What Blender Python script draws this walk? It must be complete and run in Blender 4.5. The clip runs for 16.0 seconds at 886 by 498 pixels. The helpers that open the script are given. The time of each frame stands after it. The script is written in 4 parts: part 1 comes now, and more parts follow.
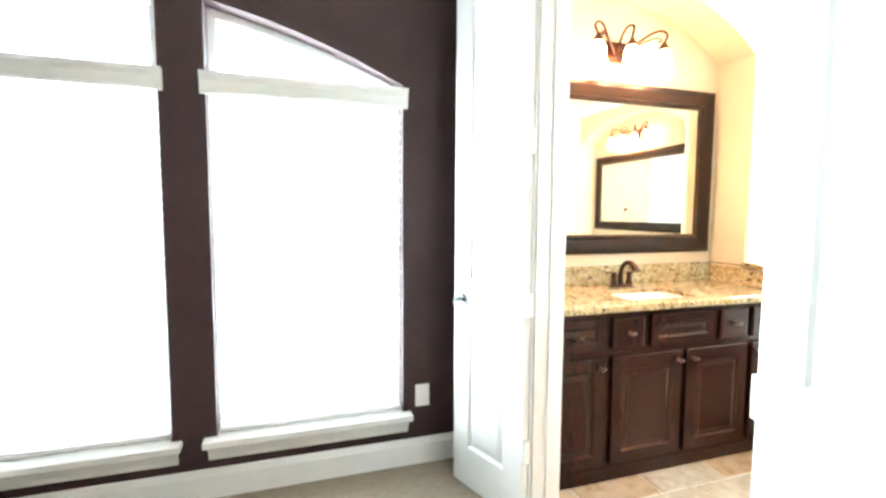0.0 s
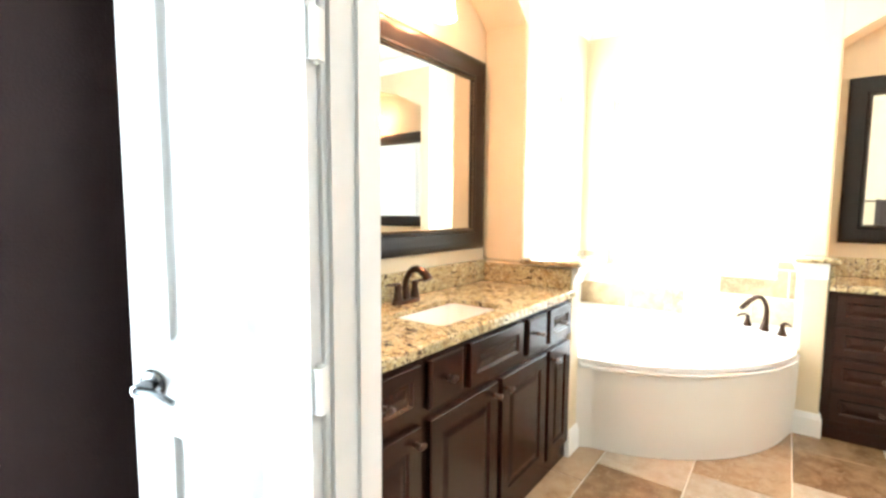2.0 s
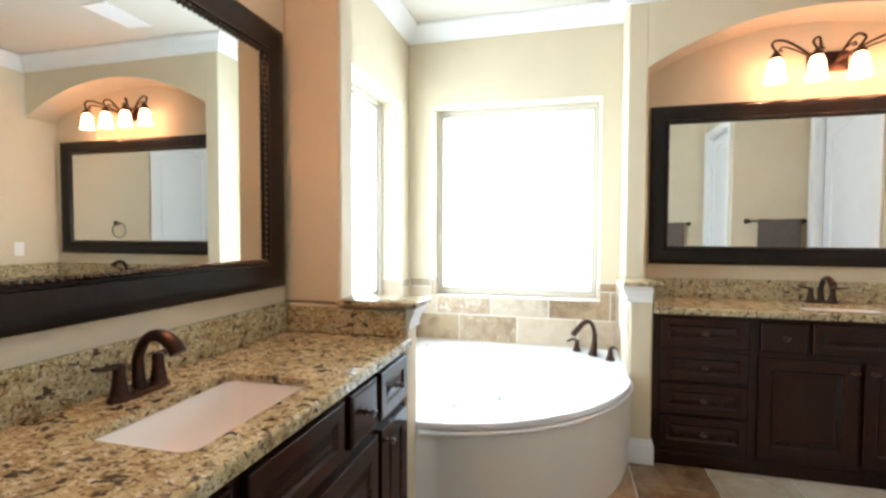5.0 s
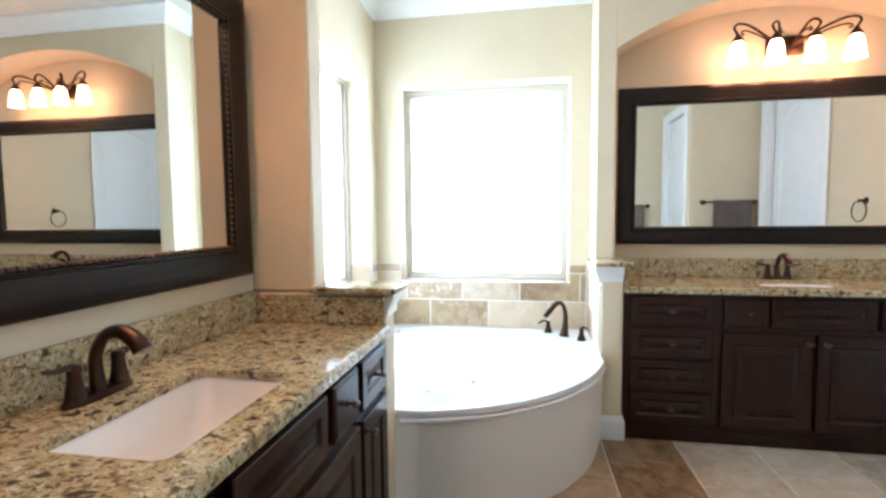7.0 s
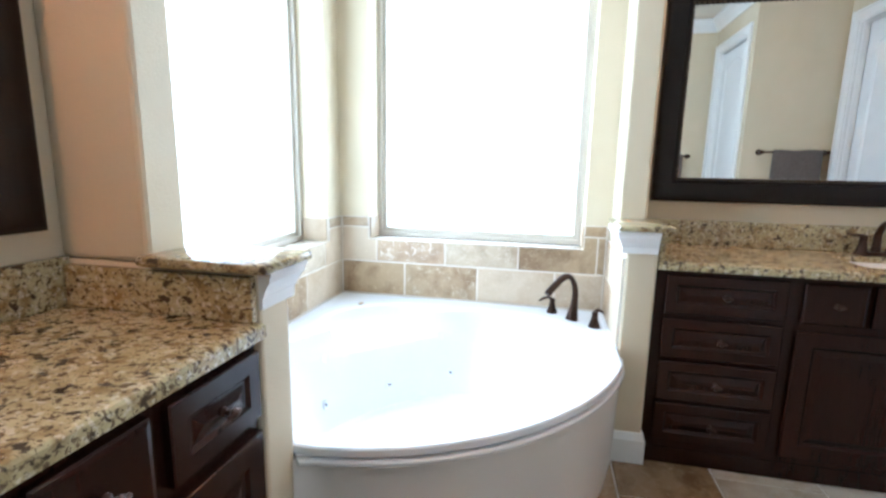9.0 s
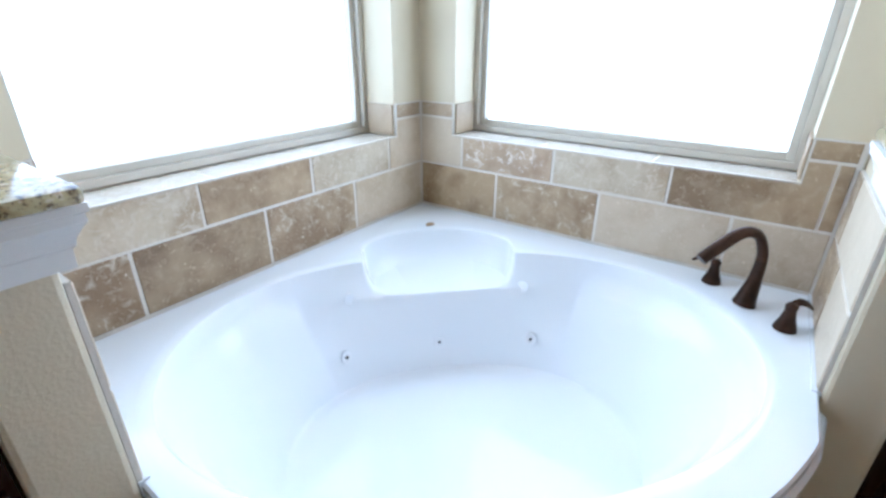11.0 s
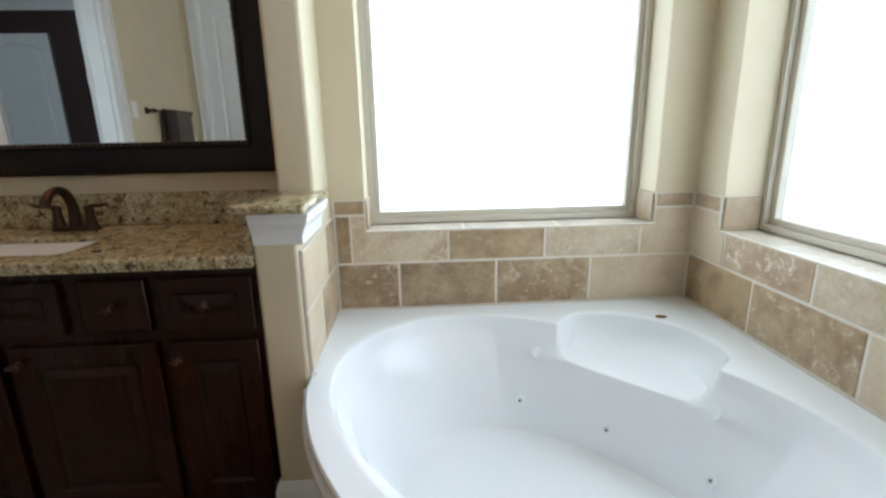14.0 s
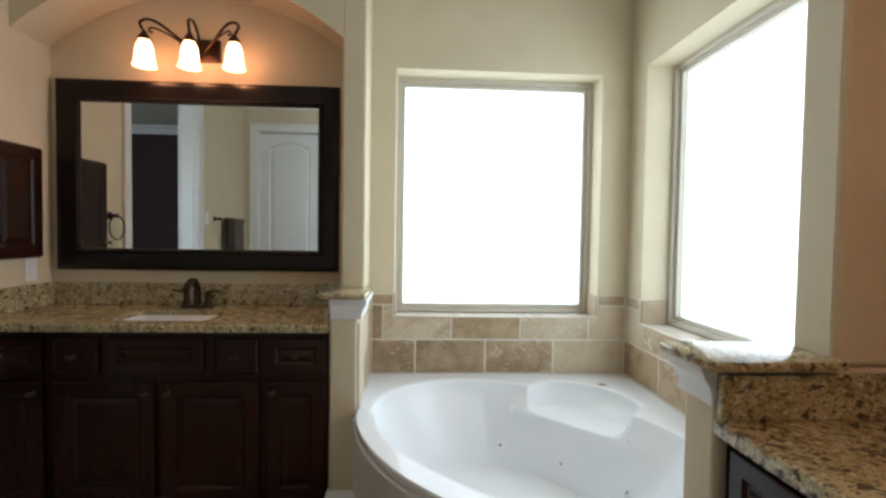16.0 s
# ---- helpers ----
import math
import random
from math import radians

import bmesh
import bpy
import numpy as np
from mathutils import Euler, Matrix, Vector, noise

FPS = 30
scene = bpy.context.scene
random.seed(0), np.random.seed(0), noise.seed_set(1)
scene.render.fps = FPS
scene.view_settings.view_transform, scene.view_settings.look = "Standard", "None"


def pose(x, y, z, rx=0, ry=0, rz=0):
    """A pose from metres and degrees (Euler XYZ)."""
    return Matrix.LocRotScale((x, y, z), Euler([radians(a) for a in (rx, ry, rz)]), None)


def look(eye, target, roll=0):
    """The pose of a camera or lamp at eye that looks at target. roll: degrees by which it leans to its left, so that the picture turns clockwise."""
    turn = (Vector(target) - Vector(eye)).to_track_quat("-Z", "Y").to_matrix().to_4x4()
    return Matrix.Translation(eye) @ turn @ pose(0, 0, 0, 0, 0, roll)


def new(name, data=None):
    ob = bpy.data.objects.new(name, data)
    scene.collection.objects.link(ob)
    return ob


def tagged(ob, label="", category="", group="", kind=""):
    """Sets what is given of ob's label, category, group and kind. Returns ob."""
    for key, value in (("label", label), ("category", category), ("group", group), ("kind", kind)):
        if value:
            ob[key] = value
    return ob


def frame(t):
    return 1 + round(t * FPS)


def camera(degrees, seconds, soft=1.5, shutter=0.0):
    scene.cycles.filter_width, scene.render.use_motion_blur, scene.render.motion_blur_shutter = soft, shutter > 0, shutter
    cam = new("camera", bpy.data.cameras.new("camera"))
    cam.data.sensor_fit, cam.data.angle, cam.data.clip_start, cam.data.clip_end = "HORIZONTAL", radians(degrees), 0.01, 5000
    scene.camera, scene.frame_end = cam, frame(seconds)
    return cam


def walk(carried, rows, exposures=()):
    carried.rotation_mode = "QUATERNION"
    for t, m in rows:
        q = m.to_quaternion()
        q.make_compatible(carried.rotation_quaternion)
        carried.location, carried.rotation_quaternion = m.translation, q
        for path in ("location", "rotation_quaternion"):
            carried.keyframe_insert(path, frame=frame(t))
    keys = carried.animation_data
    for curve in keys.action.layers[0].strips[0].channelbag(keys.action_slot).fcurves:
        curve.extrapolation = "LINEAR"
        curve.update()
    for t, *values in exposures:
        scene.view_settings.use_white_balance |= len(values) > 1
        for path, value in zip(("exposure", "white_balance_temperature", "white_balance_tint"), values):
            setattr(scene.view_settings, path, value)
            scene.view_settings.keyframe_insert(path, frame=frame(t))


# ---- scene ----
cam = camera(87.3, 16.0, soft=2.7)
PATH = [
    (0, (0.546, 0.536, 1.313), (1.17, 2.43, 1.155), 0.3),
    (0.5, (0.688, 0.801, 1.316), (1.538, 2.602, 1.134), 0.2),
    (1, (0.759, 1.031, 1.295), (1.871, 2.683, 1.117), 0.2),
    (1.5, (0.795, 1.276, 1.28), (2.187, 2.702, 1.106), 0.4),
    (2, (0.902, 1.482, 1.284), (2.501, 2.671, 1.111), 0.4),
    (2.5, (1.004, 1.593, 1.292), (2.741, 2.569, 1.129), 0.6),
    (3, (1.073, 1.722, 1.294), (2.927, 2.46, 1.157), 0.8),
    (3.5, (1.183, 1.797, 1.299), (3.096, 2.37, 1.186), 0.7),
    (4, (1.323, 1.77, 1.3), (3.245, 2.314, 1.211), 0.2),
    (4.5, (1.439, 1.753, 1.293), (3.365, 2.287, 1.219), 0.2),
    (7, (1.515, 1.841, 1.276), (3.482, 2.18, 1.14), -0.5),
    (7.5, (1.582, 1.731, 1.279), (3.541, 2.104, 1.128), -0.7),
    (8, (1.807, 1.716, 1.276), (3.765, 2.07, 1.077), -0.4),
    (8.2, (1.888, 1.734, 1.262), (3.847, 2.076, 1.05), -0.2),
    (10.5, (3.003, 1.677, 1.204), (4.639, 2.559, 0.464), 1.1),
    (11, (3.129, 1.626, 1.185), (4.624, 2.668, 0.361), 0.5),
    (11.5, (3.202, 1.666, 1.179), (4.596, 2.76, 0.252), 1.9),
    (12, (3.291, 1.701, 1.143), (4.559, 2.911, 0.179), 2.5),
    (12.5, (3.318, 1.626, 1.145), (4.409, 3.026, 0.223), 2.2),
    (13, (3.358, 1.465, 1.189), (4.182, 3.084, 0.351), 1.4),
    (13.5, (3.448, 1.244, 1.186), (3.929, 3.073, 0.533), -0.2),
    (14, (3.623, 1.069, 1.198), (3.728, 3.006, 0.711), -1.1),
    (14.5, (3.565, 0.883, 1.221), (3.628, 2.854, 0.896), 0.4),
    (15, (3.582, 0.645, 1.239), (3.606, 2.636, 1.049), 0.7),
    (15.5, (3.594, 0.452, 1.247), (3.632, 2.45, 1.148), 0.7),
    (16, (3.545, 0.285, 1.285), (3.657, 2.28, 1.222), 0.9),
]
EXPOSURES = [(0.0, 2.15, 6500, 10), (1.0, 2.05, 6500, 10), (1.5, 1.9, 6500, 10), (2.0, 1.65, 6400, 10), (2.5, 1.25, 6300, 10), (3.0, 0.8, 6200, 10), (3.5, 0.4, 6100, 10), (4.5, 0.2, 6000, 10), (7.0, 0.2, 5450, 10), (8.2, 0.15, 5350, 10), (10.5, -0.4, 5150, 14),
             (11.5, -0.82, 5250, 14), (12.5, -0.86, 5680, 13), (13.5, -0.95, 5950, 11), (14.5, -1.1, 6100, 10), (16.0, -1.15, 6250, 10)]
walk(cam, [(t, look(eye, target, roll)) for t, eye, target, roll in PATH], EXPOSURES)

# ---- light ----
world = bpy.data.worlds.new("sky")
scene.world = world
world.use_nodes = True
wn = world.node_tree.nodes
sky = wn.new("ShaderNodeTexSky")
sky.sky_type, sky.sun_disc = "NISHITA", False
sky.sun_elevation, sky.sun_rotation = radians(50), radians(200)
wn["Background"].inputs[1].default_value = 0.12
world.node_tree.links.new(sky.outputs[0], wn["Background"].inputs[0])
sun = new("sun", bpy.data.lights.new("sun", "SUN"))
sun.data.energy, sun.data.angle, sun.data.color = 2.0, radians(3), (1, 0.95, 0.88)
sun.matrix_world = look((0, 0, 0), (math.sin(radians(200)) * -0.64, math.cos(radians(200)) * -0.64, -0.77))


def window_light(name, m, w, h, power):
    lamp = new(name, bpy.data.lights.new(name, "AREA"))
    lamp.data.shape, lamp.data.size, lamp.data.size_y = "RECTANGLE", w, h
    lamp.data.energy, lamp.data.color = power, (0.82, 0.94, 1.0)
    lamp.matrix_world = m
    return lamp


# ---- plan ----
XE, YN = 4.75, 2.88          # inner faces of the outer walls at the tub
XW = 1.60                    # bath side of the wall to the bedroom
XB = 1.48                    # bedroom side of it
YS, CEIL = -0.58, 2.77
YB = 2.80                    # bedroom window wall
DECK = 0.50
CTR = 0.88

window_light("window_light_tub_north", look((4.0, 3.104, 1.51), (4.0, 0, 1.51)), 1.155, 1.37, 40)
window_light("window_light_tub_east", look((4.974, 2.117, 1.51), (0, 2.117, 1.51)), 1.168, 1.37, 40)
window_light("window_light_bedroom", look((0.645, 3.03, 1.2), (0.645, 0, 1.0)), 0.85, 1.9, 45)
window_light("window_light_bedroom", look((-0.42, 3.03, 1.25), (-0.45, 0, 1.0)), 1.0, 2.0, 45)

# ---- materials ----


def material(name, colour, rough=0.5, metal=0.0, second=None, scale=20.0, detail=4.0, bump=0.0, bump_scale=None, spec=0.5, obj_random=0.0):
    """Principled paint-like material with two-scale variation between colour and second, and a fine bump."""
    m = bpy.data.materials.new(name)
    m.use_nodes = True
    n, l = m.node_tree.nodes, m.node_tree.links
    b = n["Principled BSDF"]
    b.inputs["Roughness"].default_value, b.inputs["Metallic"].default_value = rough, metal
    b.inputs["Specular IOR Level"].default_value = spec
    co = n.new("ShaderNodeTexCoord")
    if second:
        big, small = n.new("ShaderNodeTexNoise"), n.new("ShaderNodeTexNoise")
        big.inputs["Scale"].default_value, small.inputs["Scale"].default_value = scale * 0.15, scale
        big.inputs["Detail"].default_value = small.inputs["Detail"].default_value = detail
        add = n.new("ShaderNodeMath")
        add.operation = "MULTIPLY_ADD"
        add.inputs[1].default_value = 0.5
        half = n.new("ShaderNodeMath")
        half.operation, half.inputs[1].default_value = "MULTIPLY", 0.5
        ramp = n.new("ShaderNodeValToRGB")
        ramp.color_ramp.elements[0].position, ramp.color_ramp.elements[1].position = 0.35, 0.65
        ramp.color_ramp.elements[0].color, ramp.color_ramp.elements[1].color = (*colour, 1), (*second, 1)
        for t in (big, small):
            l.new(co.outputs["Object"], t.inputs["Vector"])
        l.new(small.outputs["Fac"], half.inputs[0])
        l.new(big.outputs["Fac"], add.inputs[0])
        l.new(half.outputs[0], add.inputs[2])
        l.new(add.outputs[0], ramp.inputs[0])
        out = ramp.outputs[0]
        if obj_random:
            info, hsv, sub = n.new("ShaderNodeObjectInfo"), n.new("ShaderNodeHueSaturation"), n.new("ShaderNodeMapRange")
            sub.inputs["To Min"].default_value, sub.inputs["To Max"].default_value = 1 - obj_random, 1 + obj_random
            l.new(info.outputs["Random"], sub.inputs["Value"])
            l.new(sub.outputs[0], hsv.inputs["Value"])
            l.new(out, hsv.inputs["Color"])
            out = hsv.outputs[0]
        l.new(out, b.inputs["Base Color"])
    else:
        b.inputs["Base Color"].default_value = (*colour, 1)
    if bump:
        t, bm_ = n.new("ShaderNodeTexNoise"), n.new("ShaderNodeBump")
        t.inputs["Scale"].default_value, t.inputs["Detail"].default_value = bump_scale or scale * 4, 3
        bm_.inputs["Strength"].default_value, bm_.inputs["Distance"].default_value = bump, 0.004
        l.new(co.outputs["Object"], t.inputs["Vector"])
        l.new(t.outputs["Fac"], bm_.inputs["Height"])
        l.new(bm_.outputs[0], b.inputs["Normal"])
    return m


BEIGE = material("beige_wall_paint", (0.62, 0.535, 0.375), 0.75, second=(0.66, 0.575, 0.415), scale=6, bump=0.25, bump_scale=160)
CEILING_PAINT = material("ceiling_paint", (0.68, 0.64, 0.55), 0.85, second=(0.71, 0.67, 0.58), scale=5, bump=0.3, bump_scale=120)
MAROON = material("maroon_wall_paint", (0.038, 0.017, 0.018), 0.65, second=(0.046, 0.021, 0.022), scale=8, bump=0.35, bump_scale=140)
TRIM = material("white_trim_paint", (0.78, 0.78, 0.76), 0.35, second=(0.82, 0.82, 0.80), scale=12, bump=0.05, bump_scale=60)
DOOR_WHITE = material("white_door_paint", (0.76, 0.77, 0.77), 0.32, second=(0.81, 0.82, 0.82), scale=9, bump=0.06, bump_scale=70)
VINYL = material("almond_vinyl", (0.56, 0.51, 0.42), 0.4, second=(0.60, 0.55, 0.46), scale=30)
ACRYLIC = material("white_acrylic", (0.78, 0.795, 0.81), 0.06, second=(0.80, 0.815, 0.83), scale=3)
PORCELAIN = material("white_porcelain", (0.80, 0.78, 0.75), 0.08, second=(0.83, 0.81, 0.78), scale=3)
BRONZE = material("oil_rubbed_bronze", (0.035, 0.022, 0.017), 0.28, metal=0.85, second=(0.075, 0.04, 0.026), scale=40)
COPPER_BRONZE = material("gilded_bronze", (0.06, 0.046, 0.03), 0.4, metal=0.6, second=(0.13, 0.10, 0.065), scale=40)
NICKEL = material("satin_nickel", (0.20, 0.215, 0.225), 0.25, metal=1.0, second=(0.26, 0.275, 0.285), scale=50)
GROUT = material("pale_grout", (0.64, 0.59, 0.51), 0.9, second=(0.70, 0.65, 0.57), scale=90, bump=0.3)
CARPET = material("beige_carpet", (0.30, 0.25, 0.18), 0.95, second=(0.38, 0.32, 0.24), scale=220, bump=1.0, bump_scale=500)
PLATE = material("white_plastic", (0.8, 0.8, 0.78), 0.3, second=(0.82, 0.82, 0.8), scale=20)
TOWEL = material("grey_brown_terry", (0.12, 0.095, 0.08), 0.95, second=(0.16, 0.13, 0.11), scale=250, bump=1.0, bump_scale=500)
TOWEL_DARK = material("dark_brown_terry", (0.05, 0.035, 0.03), 0.95, second=(0.07, 0.05, 0.04), scale=250, bump=1.0, bump_scale=500)
BLIND = material("white_blind", (0.80, 0.80, 0.80), 0.5, second=(0.83, 0.83, 0.83), scale=15)
GRASS = material("grass_ground", (0.05, 0.09, 0.025), 0.95, second=(0.10, 0.14, 0.05), scale=3)
BRASS = material("tarnished_brass", (0.35, 0.22, 0.11), 0.35, metal=0.9, second=(0.42, 0.28, 0.15), scale=60)
# Near-black colour standing in for the shade between vent slats.
DARK = material("gap_shade", (0.01, 0.008, 0.007), 0.8, second=(0.014, 0.011, 0.01), scale=30)


def wood(name, dark, light, rough):
    m = material(name, dark, rough, second=light, scale=18, bump=0.06, bump_scale=90)
    n, l = m.node_tree.nodes, m.node_tree.links
    co = [x for x in n if x.type == "TEX_COORD"][0]
    mp = n.new("ShaderNodeMapping")
    mp.inputs["Scale"].default_value = (6, 6, 0.7)
    l.new(co.outputs["Object"], mp.inputs["Vector"])
    for t in [x for x in n if x.type == "TEX_NOISE"][:2]:
        l.new(mp.outputs[0], t.inputs["Vector"])
    n["Principled BSDF"].inputs["Specular IOR Level"].default_value = 0.26
    return m


WOOD = wood("dark_stained_wood", (0.0155, 0.0048, 0.0027), (0.0215, 0.0068, 0.0037), 0.25)
FRAME_WOOD = wood("espresso_frame_wood", (0.005, 0.0032, 0.0024), (0.010, 0.006, 0.0042), 0.30)
FRAME_WOOD.node_tree.nodes["Principled BSDF"].inputs["Specular IOR Level"].default_value = 0.28


def granite():
    m = material("speckled_granite", (0.36, 0.285, 0.13), 0.12, second=(0.55, 0.485, 0.29), scale=38)
    n, l = m.node_tree.nodes, m.node_tree.links
    b = n["Principled BSDF"]
    base = b.inputs["Base Color"].links[0].from_socket
    co = [x for x in n if x.type == "TEX_COORD"][0]
    for scale, low, high, colour in ((20, 0.51, 0.66, (0.285, 0.205, 0.095)), (65, 0.55, 0.63, (0.60, 0.54, 0.38)), (75, 0.56, 0.63, (0.14, 0.10, 0.058)), (150, 0.59, 0.64, (0.15, 0.11, 0.068)), (34, 0.595, 0.65, (0.075, 0.058, 0.04))):
        t, r, mix = n.new("ShaderNodeTexNoise"), n.new("ShaderNodeValToRGB"), n.new("ShaderNodeMix")
        t.inputs["Scale"].default_value, t.inputs["Detail"].default_value, t.inputs["Distortion"].default_value = scale, 3, 0.25
        mp = n.new("ShaderNodeMapping")
        mp.inputs["Location"].default_value = (scale, scale * 0.3, 7)
        mp.inputs["Scale"].default_value = (1.25, 0.9, 1.25)
        r.color_ramp.elements[0].position, r.color_ramp.elements[1].position = low, high
        mix.data_type = "RGBA"
        mix.inputs["B"].default_value = (*colour, 1)
        l.new(co.outputs["Object"], mp.inputs[0])
        l.new(mp.outputs[0], t.inputs["Vector"])
        l.new(t.outputs["Fac"], r.inputs[0])
        l.new(r.outputs[0], mix.inputs["Factor"])
        l.new(base, mix.inputs["A"])
        base = mix.outputs["Result"]
    l.new(base, b.inputs["Base Color"])
    return m


GRANITE = granite()


def stone(name, dark, light, vein, rough, spread, blend=0.75, low=0.50, width=0.27):
    """Travertine: cloudy ground, pale pits and veins, each piece a little different."""
    m = material(name, dark, rough, second=light, scale=13, detail=8, bump=0.35, bump_scale=60, obj_random=spread)
    n, l = m.node_tree.nodes, m.node_tree.links
    b = n["Principled BSDF"]
    base = b.inputs["Base Color"].links[0].from_socket
    co, info = [x for x in n if x.type == "TEX_COORD"][0], n.new("ShaderNodeObjectInfo")
    off = n.new("ShaderNodeVectorMath")
    off.operation = "ADD"
    mul = n.new("ShaderNodeMath")
    mul.operation, mul.inputs[1].default_value = "MULTIPLY", 40
    l.new(info.outputs["Random"], mul.inputs[0])
    l.new(co.outputs["Object"], off.inputs[0])
    l.new(mul.outputs[0], off.inputs[1])
    for x in [x for x in n if x.type == "TEX_NOISE"]:
        l.new(off.outputs[0], x.inputs["Vector"])
    tone, pale = n.new("ShaderNodeMapRange"), n.new("ShaderNodeMix")
    wrap = n.new("ShaderNodeMath")
    wrap.operation, wrap.inputs[1].default_value = "PINGPONG", 0.19
    tone.inputs["From Max"].default_value, tone.inputs["To Max"].default_value = 0.19, blend
    pale.data_type = "RGBA"
    pale.inputs["B"].default_value = (*vein, 1)
    l.new(info.outputs["Random"], wrap.inputs[0])
    l.new(wrap.outputs[0], tone.inputs["Value"])
    l.new(tone.outputs[0], pale.inputs["Factor"])
    l.new(base, pale.inputs["A"])
    base = pale.outputs["Result"]
    t, r, mix = n.new("ShaderNodeTexNoise"), n.new("ShaderNodeValToRGB"), n.new("ShaderNodeMix")
    t.inputs["Scale"].default_value, t.inputs["Detail"].default_value, t.inputs["Distortion"].default_value = 24, 9, 0.9
    t.inputs["Roughness"].default_value = 0.74
    r.color_ramp.elements[0].position, r.color_ramp.elements[1].position = low, low + width
    mix.data_type = "RGBA"
    mix.inputs["B"].default_value = (*vein, 1)
    l.new(off.outputs[0], t.inputs["Vector"])
    l.new(t.outputs["Fac"], r.inputs[0])
    l.new(r.outputs[0], mix.inputs["Factor"])
    l.new(base, mix.inputs["A"])
    cloud = [x for x in n if x.type == "VALTORGB"][0].color_ramp
    cloud.elements[0].position, cloud.elements[1].position = 0.41, 0.58
    pit, pr, pm = n.new("ShaderNodeTexNoise"), n.new("ShaderNodeValToRGB"), n.new("ShaderNodeMix")
    pit.inputs["Scale"].default_value, pit.inputs["Detail"].default_value, pit.inputs["Distortion"].default_value = 70, 6, 1.4
    pr.color_ramp.elements[0].position, pr.color_ramp.elements[1].position = 0.62, 0.72
    pm.data_type = "RGBA"
    pm.inputs["B"].default_value = (*[min(0.8, 1.12 * c) for c in vein], 1)
    l.new(off.outputs[0], pit.inputs["Vector"])
    l.new(pit.outputs["Fac"], pr.inputs[0])
    l.new(pr.outputs[0], pm.inputs["Factor"])
    l.new(mix.outputs["Result"], pm.inputs["A"])
    l.new(pm.outputs["Result"], b.inputs["Base Color"])
    return m


TRAVERTINE = {"b": stone("brown_travertine", (0.20, 0.123, 0.060), (0.37, 0.266, 0.153), (0.48, 0.37, 0.24), 0.42, 0.10, 0.18, 0.51),
              "m": stone("mottled_travertine", (0.228, 0.142, 0.070), (0.41, 0.30, 0.18), (0.60, 0.51, 0.38), 0.42, 0.08, 0.2, 0.53, 0.14),
              "p": stone("pale_mottled_travertine", (0.34, 0.24, 0.14), (0.52, 0.425, 0.295), (0.61, 0.53, 0.41), 0.42, 0.06, 0.15, 0.50, 0.14),
              "v": stone("white_veined_travertine", (0.255, 0.155, 0.08), (0.42, 0.30, 0.185), (0.72, 0.66, 0.57), 0.42, 0.05, 0.1, 0.555, 0.06),
              "t": stone("plain_tan_travertine", (0.33, 0.235, 0.145), (0.42, 0.32, 0.21), (0.46, 0.36, 0.25), 0.42, 0.06, 0.2, 0.55),
              "c": stone("cream_travertine", (0.44, 0.33, 0.21), (0.55, 0.44, 0.31), (0.60, 0.51, 0.38), 0.42, 0.07, 0.6, 0.5)}
# Sill tiles: colours lightened to carry the window's grazing sheen, besides the low roughness.
SILL_STONE = stone("honed_travertine_window_sheen", (0.48, 0.41, 0.32), (0.60, 0.53, 0.44), (0.66, 0.60, 0.52), 0.16, 0.08)
FLOOR_STONE = [stone("rust_brown_floor_travertine", (0.135, 0.078, 0.037), (0.27, 0.175, 0.095), (0.36, 0.26, 0.16), 0.20, 0.10, 0.12, 0.5),
               stone("tan_floor_travertine", (0.27, 0.165, 0.085), (0.41, 0.29, 0.18), (0.46, 0.37, 0.26), 0.20, 0.10, 0.3, 0.48),
               stone("grey_floor_travertine", (0.33, 0.265, 0.185), (0.44, 0.37, 0.285), (0.51, 0.455, 0.38), 0.18, 0.10, 0.4, 0.48)]


def glowing(name, colour, strength):
    m = bpy.data.materials.new(name)
    m.use_nodes = True
    b = m.node_tree.nodes["Principled BSDF"]
    b.inputs["Base Color"].default_value = (0.8, 0.75, 0.65, 1)
    b.inputs["Emission Color"].default_value = (*colour, 1)
    b.inputs["Emission Strength"].default_value = strength
    return m


SHADE = glowing("lit_frosted_glass_shade", (1.0, 0.42, 0.20), 18.0)
BULB = glowing("lit_bulb", (1.0, 0.455, 0.21), 180.0)


def mirror_glass():
    m = bpy.data.materials.new("mirror_glass")
    m.use_nodes = True
    b = m.node_tree.nodes["Principled BSDF"]
    b.inputs["Base Color"].default_value = (0.75, 0.77, 0.75, 1)
    b.inputs["Metallic"].default_value, b.inputs["Roughness"].default_value = 1.0, 0.005
    return m


MIRROR = mirror_glass()


def pane_glass(name, rough, bump):
    m = bpy.data.materials.new(name)
    m.use_nodes = True
    n, l = m.node_tree.nodes, m.node_tree.links
    b = n["Principled BSDF"]
    b.inputs["Transmission Weight"].default_value, b.inputs["Roughness"].default_value, b.inputs["IOR"].default_value = 1.0, rough, 1.3
    if bump:
        co, t, bp = n.new("ShaderNodeTexCoord"), n.new("ShaderNodeTexVoronoi"), n.new("ShaderNodeBump")
        t.inputs["Scale"].default_value = 120
        bp.inputs["Strength"].default_value, bp.inputs["Distance"].default_value = bump, 0.003
        l.new(co.outputs["Object"], t.inputs["Vector"])
        l.new(t.outputs["Distance"], bp.inputs["Height"])
        l.new(bp.outputs[0], b.inputs["Normal"])
    return m


OBSCURE = pane_glass("obscure_glass", 0.25, 0.4)
CLEAR = pane_glass("clear_glass", 0.0, 0)

# ---- mesh helpers ----


